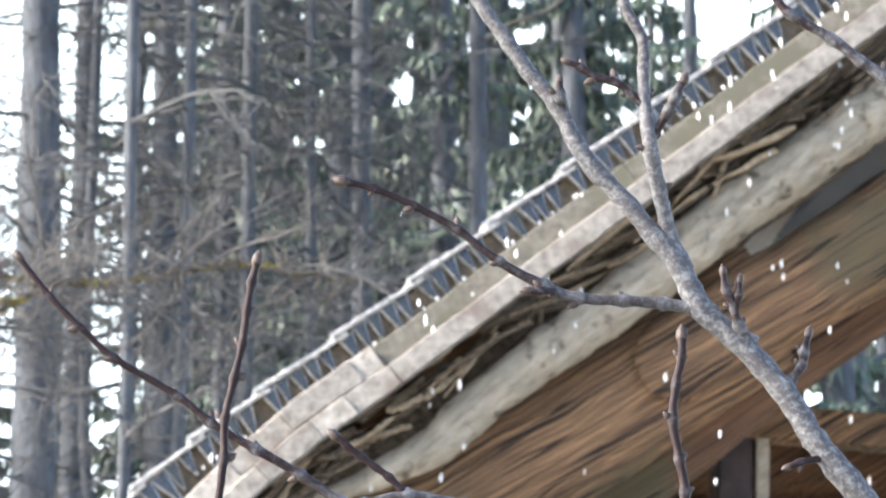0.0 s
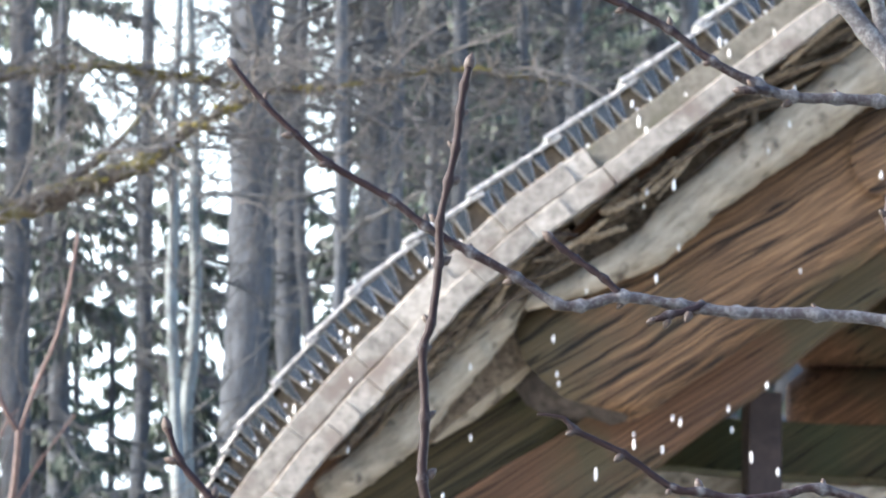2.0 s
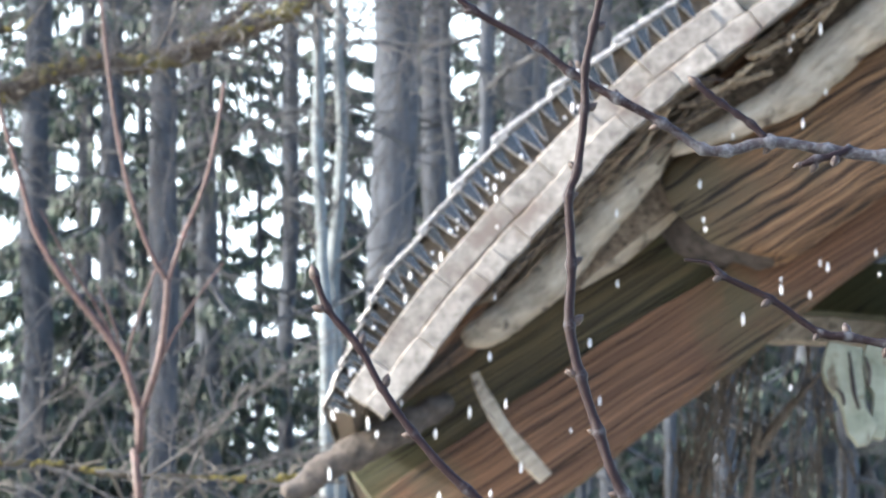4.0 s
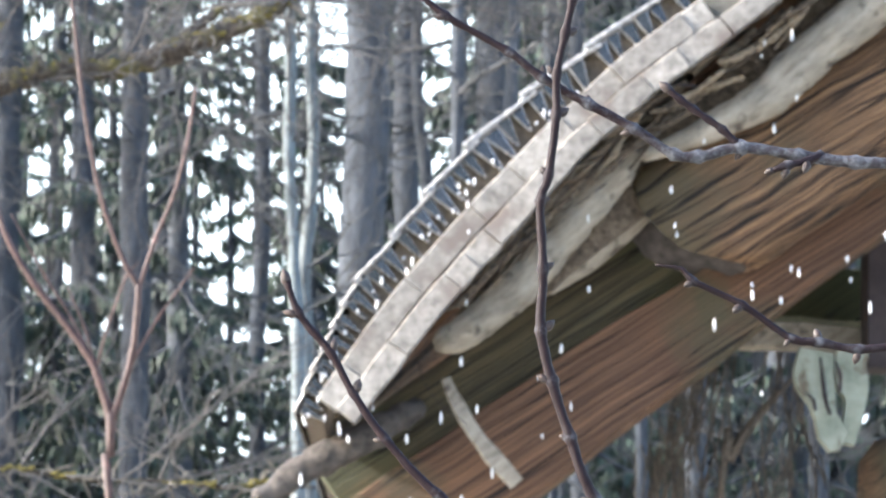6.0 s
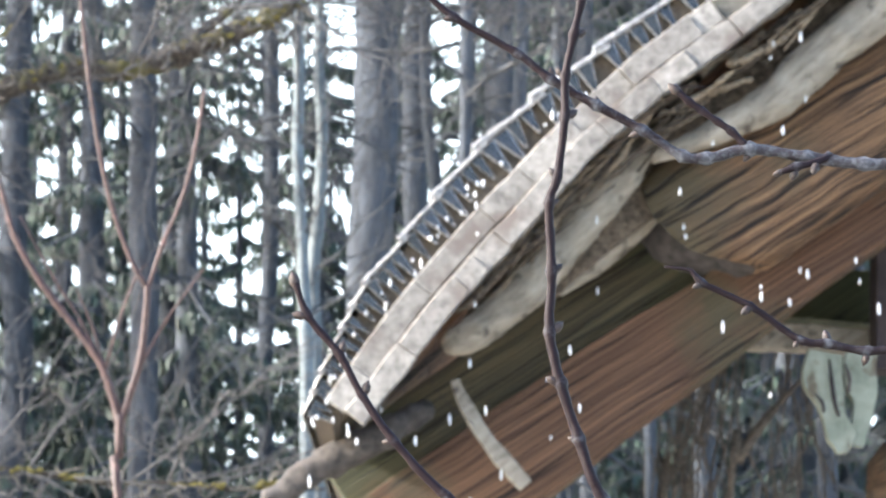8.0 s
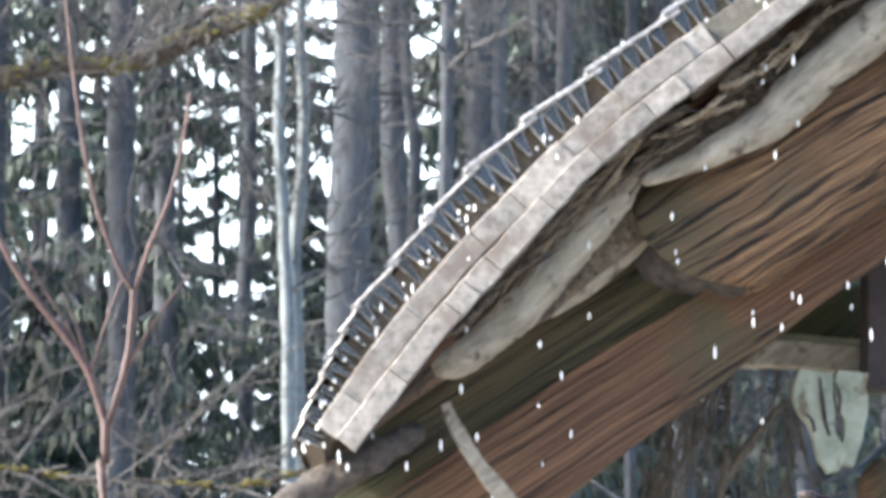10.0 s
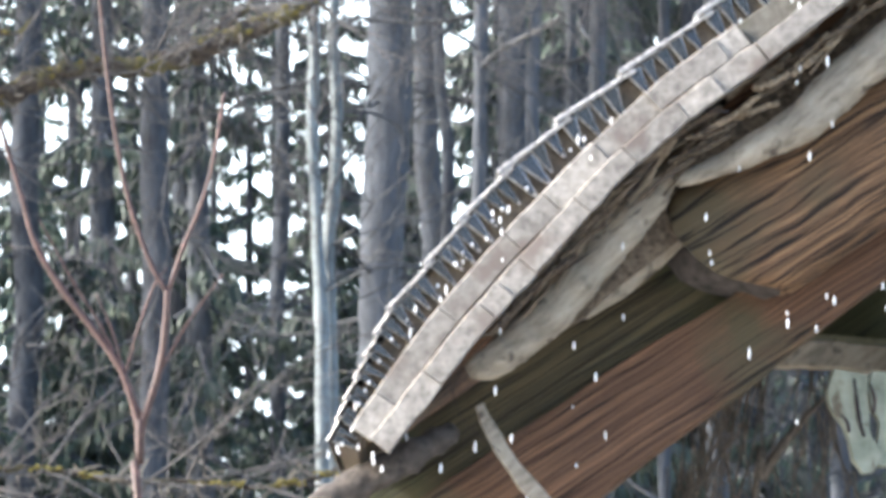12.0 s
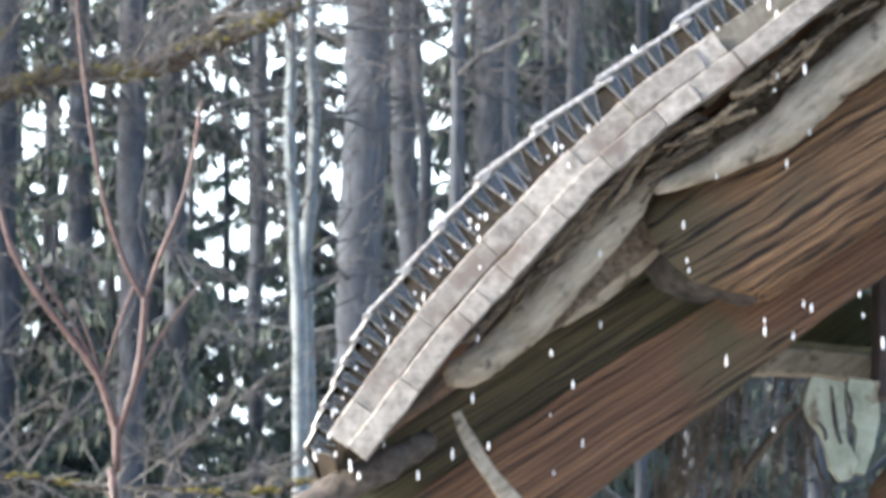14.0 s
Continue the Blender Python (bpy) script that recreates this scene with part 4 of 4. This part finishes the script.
# ---------------------------------------------------------------- the wood behind
def bare_twigs(r, base, way, length, radius, depth, out, droop=0.0):
    """A bare branch that forks and forks again; appends tubes to out."""
    pts, p, d = [Vector(base)], Vector(base), Vector(way).normalized()
    n = 5
    for i in range(n):
        d = (d + Vector((r.uniform(-0.3, 0.3), r.uniform(-0.3, 0.3), r.uniform(-0.3, 0.3) - droop))).normalized()
        p = p + d * length / n
        pts.append(p.copy())
    out.append(tube(pts, list(np.linspace(radius, radius * 0.35, n + 1)), step=length / 7, sides=5 if depth else 4, rough=0.1, freq=20))
    if depth > 0:
        for k in range(r.randint(3, 5)):
            i = r.randint(1, n)
            s = (d + Vector((r.uniform(-1, 1), r.uniform(-0.6, 0.6), r.uniform(-0.8, 0.8)))).normalized()
            bare_twigs(r, pts[i], s, length * r.uniform(0.35, 0.65), radius * 0.5, depth - 1, out, droop)


# tree with mossy boughs
mossy = thing("mossy_tree", "leafless old tree with mossy lichened boughs and fine twigs", "tree", (-2.6, 10.2, 0))
limb("trunk", mossy, BRANCH, [(-2.6, 10.2, -0.1), (-2.58, 10.2, 1.2), (-2.5, 10.2, 2.6), (-2.45, 10.2, 4.2), (-2.3, 10.2, 6.0)], [0.2, 0.16, 0.14, 0.11, 0.05], step=0.1, sides=14, rough=0.12, freq=6)
boughs = [([(-2.5, 10.2, 3.0), (-1.6916, 10, 3.4224), (-1.2823, 10, 3.6126), (-1.0766, 10, 3.6886), (-0.822, 10, 3.7097), (-0.6632, 10, 3.7746), (-0.4564, 10, 3.8558), (-0.3291, 10, 3.9568), (-0.0734, 10, 4.0876)], (30, 24, 22, 20, 20, 22, 16, 11, 5)),
          ([(-2.55, 10.2, 2.0), (-1.7337, 10, 2.5174), (-1.2643, 10, 2.5613), (-1.0918, 10, 2.5566), (-0.9504, 10, 2.533), (-0.7466, 10, 2.5299), (-0.527, 10, 2.5142), (-0.3548, 10, 2.5487), (-0.2609, 10, 2.588)], (26, 16, 9, 9, 8, 7, 7, 5, 2)),
          ([(-2.5, 10.2, 3.3), (-1.6863, 10, 3.8916), (-1.2854, 10, 3.794), (-1.1905, 10, 3.8428)], (26, 16, 8, 3)),
          ([(-2.4, 10.2, 3.9), (-1.5929, 10.4, 4.2994), (-1.1408, 10.4, 4.1801), (-0.6416, 10.4, 4.2312), (-0.075, 10.4, 4.163), (0.4083, 10.4, 4.2312), (0.8243, 10.4, 4.1801)], (24, 16, 13, 11, 9, 7, 3)),
          ([(-0.822, 10, 3.7097), (-0.6538, 10.1, 3.847), (-0.5417, 10.1, 3.9457), (-0.3974, 10.1, 4.1438)], (12, 11, 8, 4))]
rng = random.Random(11)
for ctrl, rad in boughs:
    limb("bough", mossy, BOUGH, ctrl, [k * 10 / 6385 * (0.85 if k > 9 else 0.58) for k in rad], step=0.008, sides=16, rough=0.7, freq=34)
    pts, rr, _ = glide(ctrl, rad, 0.05)
    twigs, tufts, beards = [], [], []
    for i in range(8, len(pts) - 2):
        for q in range(rng.choice((0, 1, 1)) if ctrl[0][2] == 3.9 else rng.choice((1, 2, 2))):
            bare_twigs(rng, pts[i], (rng.uniform(-0.4, 1), rng.uniform(-0.6, 0.6), rng.uniform(-0.5, 1)), rng.uniform(0.2, 0.75), rng.uniform(0.0025, 0.006), 2, twigs)
        for q in range(5 if rad[2] > 9 else 2):
            # short crooked dead twigs furred with lichen
            c = Vector(pts[i]) + Vector((rng.uniform(-0.03, 0.03), rng.uniform(-0.015, 0.01), 0))
            w = Vector((rng.uniform(-1, 1), rng.uniform(-0.8, 0.3), rng.uniform(-1, 1))).normalized() * rng.uniform(0.03, 0.1)
            beards.append(tube([c, c + w * 0.5 + Vector((rng.uniform(-0.015, 0.015), 0, rng.uniform(-0.015, 0.015))), c + w], [0.005, 0.004, 0.0015], step=0.012, sides=5, rough=0.7, freq=120))
        if rng.random() < (0.6 if rad[2] < 10 else 0.4):
            for q in range(9):
                w = rng.uniform(0.004, 0.013)
                c = Vector(pts[i]) + Vector((rng.uniform(-0.04, 0.04), rng.uniform(-0.02, 0.0), rng.uniform(-0.2, 1.0) * rr[i] * 0.0009))
                tufts.append(tube([c - Vector((w, 0, 0)), c, c + Vector((w, 0, rng.uniform(-.01, .01)))], [w * 0.3, w * 0.8, w * 0.3], step=w, sides=6, rough=0.8, freq=150))
    if ctrl[0][2] == 3.9:
        # long hanging and upright sprays of the topmost bough
        for i in range(6, len(pts) - 1):
            bare_twigs(rng, pts[i], (rng.uniform(-0.8, 0.9), rng.uniform(-0.6, 0.6), rng.uniform(-1, 0.5)), rng.uniform(0.25, 0.6), rng.uniform(0.003, 0.006), 3, twigs)
    if twigs:
        v, f = merge(twigs)
        hang("brushwood", mesh_of("brushwood", v, f, BRANCH), mossy)["kind"] = "stuff"
    v, f = merge(beards)
    hang("lichen", mesh_of("lichen", v, f, LICHEN), mossy, "short dead twigs with grey lichen")["kind"] = "stuff"
    v, f = merge(tufts)
    hang("moss", mesh_of("moss", v, f, MOSS), mossy, "yellow-green moss tufts")["kind"] = "stuff"


def spruce(x, y, h, spread, seed, trunk=0.16, low=0.15, dense=1.0, coarse=1.0):
    """A spruce: tapered trunk, whorls of drooping boughs, each a spray of many small needle clumps with gaps between."""
    r = random.Random(seed)
    t = thing("spruce", "tall dark green spruce with drooping boughs", "tree", (x, y, 0), "spruces in the wood")
    lean = r.uniform(-0.02, 0.02)
    limb("trunk", t, SPRUCE_BARK, [(x, y, -0.1), (x + lean * h * 0.3, y, h * 0.3), (x + lean * h * 0.7, y, h * 0.7), (x + lean * h, y, h)],
         [trunk, trunk * 0.85, trunk * 0.5, 0.02], step=0.5, sides=12, rough=0.12, freq=3)
    verts, faces, limbs = [], [], []
    z = h * low
    while z < h * 0.97:
        reach = spread * (1 - (z / h) ** 1.4) * r.uniform(0.7, 1.15) + 0.2
        for k in range(r.randint(3, 5)):
            if r.random() > dense:
                continue
            a = r.uniform(0, 2 * math.pi)
            d = Vector((math.cos(a), math.sin(a), 0))
            o = Vector((x + lean * z, y, z))
            tip = o + d * reach + Vector((0, 0, -reach * r.uniform(0.2, 0.55)))
            mid = o.lerp(tip, 0.5) + Vector((0, 0, -reach * 0.06))
            limbs.append(tube([o, mid, tip], [0.03, 0.018, 0.006], step=reach / 4, sides=4))
            for s in range(int((95 * reach + 14) / coarse)):
                u = r.uniform(0.08, 1.0)
                c = o.lerp(mid, u * 2) if u < 0.5 else mid.lerp(tip, u * 2 - 1)
                side = Vector((-d.y, d.x, 0)) * r.uniform(-1, 1) * (0.12 + 0.28 * reach * (1 - u))
                c = c + side * 0.6
                ln = r.uniform(0.06, 0.2) * coarse
                way = (d * r.uniform(0, 0.6) + side * 0.8 + Vector((r.uniform(-0.2, 0.2), r.uniform(-0.2, 0.2), -r.uniform(0.6, 1.5)))).normalized() * ln
                wid = way.cross(Vector((r.uniform(-1, 1), r.uniform(-1, 1), r.uniform(-0.3, 0.3)))).normalized() * r.uniform(0.009, 0.024) * coarse
                i = len(verts)
                verts += [c - wid * 0.4, c + way * 0.4 - wid, c + way, c + way * 0.5 + wid, c + wid * 0.4]
                faces.append((i, i + 1, i + 2, i + 3, i + 4))
        z += h * r.uniform(0.018, 0.034)
    v, f = merge(limbs)
    hang("bough", mesh_of("bough", v, f, SPRUCE_BARK), t)["kind"] = "stuff"
    hang("crown", mesh_of("crown", verts, faces, NEEDLE, False), t)


def at_depth(u, d):
    """Sideways place of a line of sight through the wood; u is -1 at the shelter's far left, +1 at its gable."""
    return -0.035 + u * 0.1228 * d


# big bare-stemmed trunks that stand close together
def pole_tree(u, d, radius, seed, material, label, name="pine", branches=26, lean=0.0, category="tree", span=(3.0, 12.0)):
    r = random.Random(seed)
    x = at_depth(u, d)
    t = thing(name, label, category, (x, d, 0), "trunks in the wood")
    h = 15.0
    limb("trunk", t, material, [(x, d, -0.1), (x + lean * 3, d, 3.0), (x + lean * 4.2 + r.uniform(-.03, .03), d, 4.2), (x + lean * 5.2 + r.uniform(-.04, .04), d, 5.2), (x + lean * 6 + r.uniform(-.03, .03), d, 6.0), (x + lean * 9, d, 9.0), (x + lean * h, d, h)],
         [radius * 1.25, radius * 1.05, radius, radius * 1.02, radius, radius * 0.85, radius * 0.4], step=0.12, sides=16, rough=0.14, freq=5)
    out = []
    for k in range(branches):
        z = r.uniform(*span)
        a = r.uniform(0, 2 * math.pi)
        bare_twigs(r, (x + lean * z, d, z), (math.cos(a), math.sin(a), r.uniform(-0.2, 0.5)), r.uniform(0.5, 1.7), r.uniform(0.006, 0.018), 2, out, 0.03)
    v, f = merge(out)
    hang("brushwood", mesh_of("brushwood", v, f, FAR_TWIG), t)["kind"] = "stuff"


pole_tree(-0.135, 19, 0.115, 1, SPRUCE_BARK, "straight grey conifer trunk with dead twigs", branches=18)
pole_tree(-0.03, 24, 0.085, 2, SPRUCE_BARK, "slim grey conifer trunk with dead twigs")
pole_tree(0.16, 22, 0.09, 3, SPRUCE_BARK, "slim grey conifer trunk with dead twigs", branches=30)
pole_tree(0.36, 20, 0.045, 4, SPRUCE_BARK, "slim leafless tree with a haze of grey twigs", "bare_tree", 70)
pole_tree(0.62, 23, 0.07, 5, SPRUCE_BARK, "straight grey conifer trunk with dead twigs", branches=60)
pole_tree(-0.66, 25, 0.10, 6, SPRUCE_BARK, "dark conifer trunk with dead twigs", branches=20)
pole_tree(-0.37, 27, 0.06, 7, SPRUCE_BARK, "slim dark conifer trunk")
pole_tree(-0.95, 27, 0.11, 8, SPRUCE_BARK, "dark conifer trunk with dead twigs", branches=20)
pole_tree(0.9, 21, 0.06, 9, SPRUCE_BARK, "slim leafless tree with a haze of grey twigs", "bare_tree", 70)
pole_tree(0.08, 17, 0.03, 12, SPRUCE_BARK, "slim leafless tree with a haze of grey twigs", "bare_tree", 50)
# twiggy crowns above the roof
for k, (u, d) in enumerate(((0.0, 20.5), (0.1, 22), (0.22, 19), (0.3, 24), (0.5, 21))):
    pole_tree(u, d, 0.035, 40 + k, SPRUCE_BARK, "slim leafless tree with a dense grey crown", "bare_tree", 45, span=(d * 0.225 + 1.6, 10.0))
for low_x, line, rad in ((-0.50, [(-0.5329, 15, 2.7945), (-0.5374, 15, 3.2662), (-0.5489, 15, 3.6942), (-0.5671, 15, 4.0294), (-0.5856, 15, 4.3909), (-0.5802, 15, 4.7548), (-0.5915, 15, 5.0967), (-0.5704, 15, 5.6877), (-0.5801, 15, 6.6869)], (14, 13, 12, 11, 11, 10, 9, 8, 5)),
                         (-0.45, [(-0.4919, 15.2, 2.8081), (-0.5081, 15.2, 3.2381), (-0.5145, 15.2, 3.6231), (-0.5254, 15.2, 3.9136), (-0.4978, 15.2, 4.2057), (-0.4869, 15.2, 4.4994), (-0.5075, 15.2, 4.7946), (-0.5019, 15.2, 5.1906), (-0.534, 15.2, 5.8403), (-0.5134, 15.2, 6.7524)], (13, 13, 12, 13, 11, 10, 10, 9, 8, 5))):
    t = thing("aspen", "slender pale blue-grey aspen stem with a few twigs", "tree", (low_x, 15, 0), "trunks in the wood")
    limb("trunk", t, BIRCH_BARK, [(low_x, line[0][1], -0.1), (low_x, line[0][1], 1.2)] + line, [0.0399, 0.0376] + [k * 15 / 6385 for k in rad], step=0.05, sides=12, rough=0.25, freq=9)
    r = random.Random(int(low_x * 100))
    out = []
    for p in line[2:]:
        for q in range(3):
            bare_twigs(r, p, (r.uniform(-1, 1), r.uniform(-0.5, 0.5), r.uniform(0, 1)), r.uniform(0.3, 0.9), 0.006, 2, out)
    v, f = merge(out)
    hang("brushwood", mesh_of("brushwood", v, f, FAR_TWIG), t)["kind"] = "stuff"

rng = random.Random(3)
for row, (d0, n) in enumerate(((27, 7), (33, 10), (40, 12), (49, 14), (60, 17), (74, 22))):
    for k in range(n):
        u = -1.35 + 3.3 * (k + 0.5 + rng.uniform(-0.35, 0.35)) / n
        d = d0 + rng.uniform(-2, 2)
        h = rng.uniform(9, 17) + row * 1.6
        if -0.46 < u < -0.34 and d0 < 45 and rng.random() < 0.7:
            continue
        if -0.62 < u < -0.1:       # a clearing lets the sky through above the young spruces here
            h = 1.7 + d * rng.uniform(0.17, 0.27)
        elif u > -0.1:
            h += 3
        if u < -0.05 and row > 2 and rng.random() < 0.6:
            continue
        if -0.55 < u < -0.15 and rng.random() < 0.35:
            continue
        if 0.0 < u < 0.18 and row > 0 and rng.random() < 0.6:
            continue
        # bare lower stems in the clearing, boughs down to the ground beside it
        low = min(0.7, (1.6 + 0.085 * d) / h) if -0.58 < u < -0.2 else rng.uniform(0.03, 0.14)
        spruce(at_depth(u, d), d, h, rng.uniform(0.9, 1.6), row * 50 + k, trunk=rng.uniform(0.1, 0.2) * min(1, h / 9), low=low,
               dense=rng.uniform(0.5, 0.85) * (1.05 if u < -0.6 else 0.75 if u < -0.05 else 1.0), coarse=1.0 if d < 36 else 1.4)

# young spruces in front of the wood, boughs down to the ground
for k, u in enumerate((-1.12, -0.98, -0.86, -0.74)):
    spruce(at_depth(u, 29 + 2 * (k % 2)), 29 + 2 * (k % 2), 5.2 + 0.9 * (k * 2 % 3), 1.2, 350 + k, trunk=0.06, low=0.1, dense=0.9)

# thin spruces standing in the clearing
for k, (u, d, h) in enumerate(((-0.5, 44, 13.0), (-0.43, 40, 10.6), (-0.36, 47, 13.5), (-0.27, 41, 12.0))):
    spruce(at_depth(u, d), d, h, 1.0, 370 + k, trunk=0.09, low=0.42, dense=0.62)

# tall old spruces that close the view above the roof
for k, u in enumerate((0.3, 0.44, 0.53, 0.62, 0.7, 0.8, 0.95, 1.15)):
    d = 36 + 3.5 * (k % 3)
    spruce(at_depth(u, d), d, 24 + 2 * (k % 2), 2.1, 300 + k, trunk=0.2, low=0.12, dense=0.95, coarse=1.6)

# unseen spruces added on the sun's side to keep the wood in shade
for k in range(13):
    spruce(-9 - rng.uniform(0, 7), 17 + k * 3.6, rng.uniform(16, 22), rng.uniform(1.8, 2.6), 400 + k, trunk=0.2, low=0.08, dense=1.0, coarse=2.6)

# ---------------------------------------------------------------- melt water
def drop_mesh(r, stretch):
    v, f = [], []
    rings, sides = 6, 8
    for i in range(rings + 1):
        a = math.pi * i / rings
        for k in range(sides):
            w = 2 * math.pi * k / sides
            taper = 1 - 0.35 * max(0, math.cos(a))
            v.append((r * math.sin(a) * taper * math.cos(w), r * math.sin(a) * taper * math.sin(w), r * stretch * math.cos(a)))
    for i in range(rings):
        for k in range(sides):
            k2 = (k + 1) % sides
            f.append((i * sides + k, (i + 1) * sides + k, (i + 1) * sides + k2, i * sides + k2))
    return v, f


rng = random.Random(17)
lists = []
for c in WATER_AT:
    v, f = drop_mesh(rng.uniform(0.0022, 0.0042), 1.4)
    lists.append(([tuple(Vector(q) + c) for q in v], f))
v, f = merge(lists)
tagged(hang("hanging_drops", mesh_of("hanging_drops", v, f, WATER)), "melt water drops hanging from the shingle tips, whitened to sparkle", "water drops", kind="stuff")
lists = []
for k in range(190):
    c = WATER_AT[rng.randrange(len(WATER_AT))]
    c = Vector((c.x + rng.uniform(-0.02, 0.02), c.y - rng.uniform(0.0, 0.06), c.z - rng.uniform(0.05, 1) ** 2.3 * 1.1))
    v, f = drop_mesh(rng.uniform(0.0017, 0.0031), rng.uniform(2.4, 4.6))
    lists.append(([tuple(Vector(q) + c) for q in v], f))
v, f = merge(lists)
tagged(hang("falling_drops", mesh_of("falling_drops", v, f, WATER)), "melt water drops falling from the eave, whitened to sparkle", "water drops", kind="stuff")
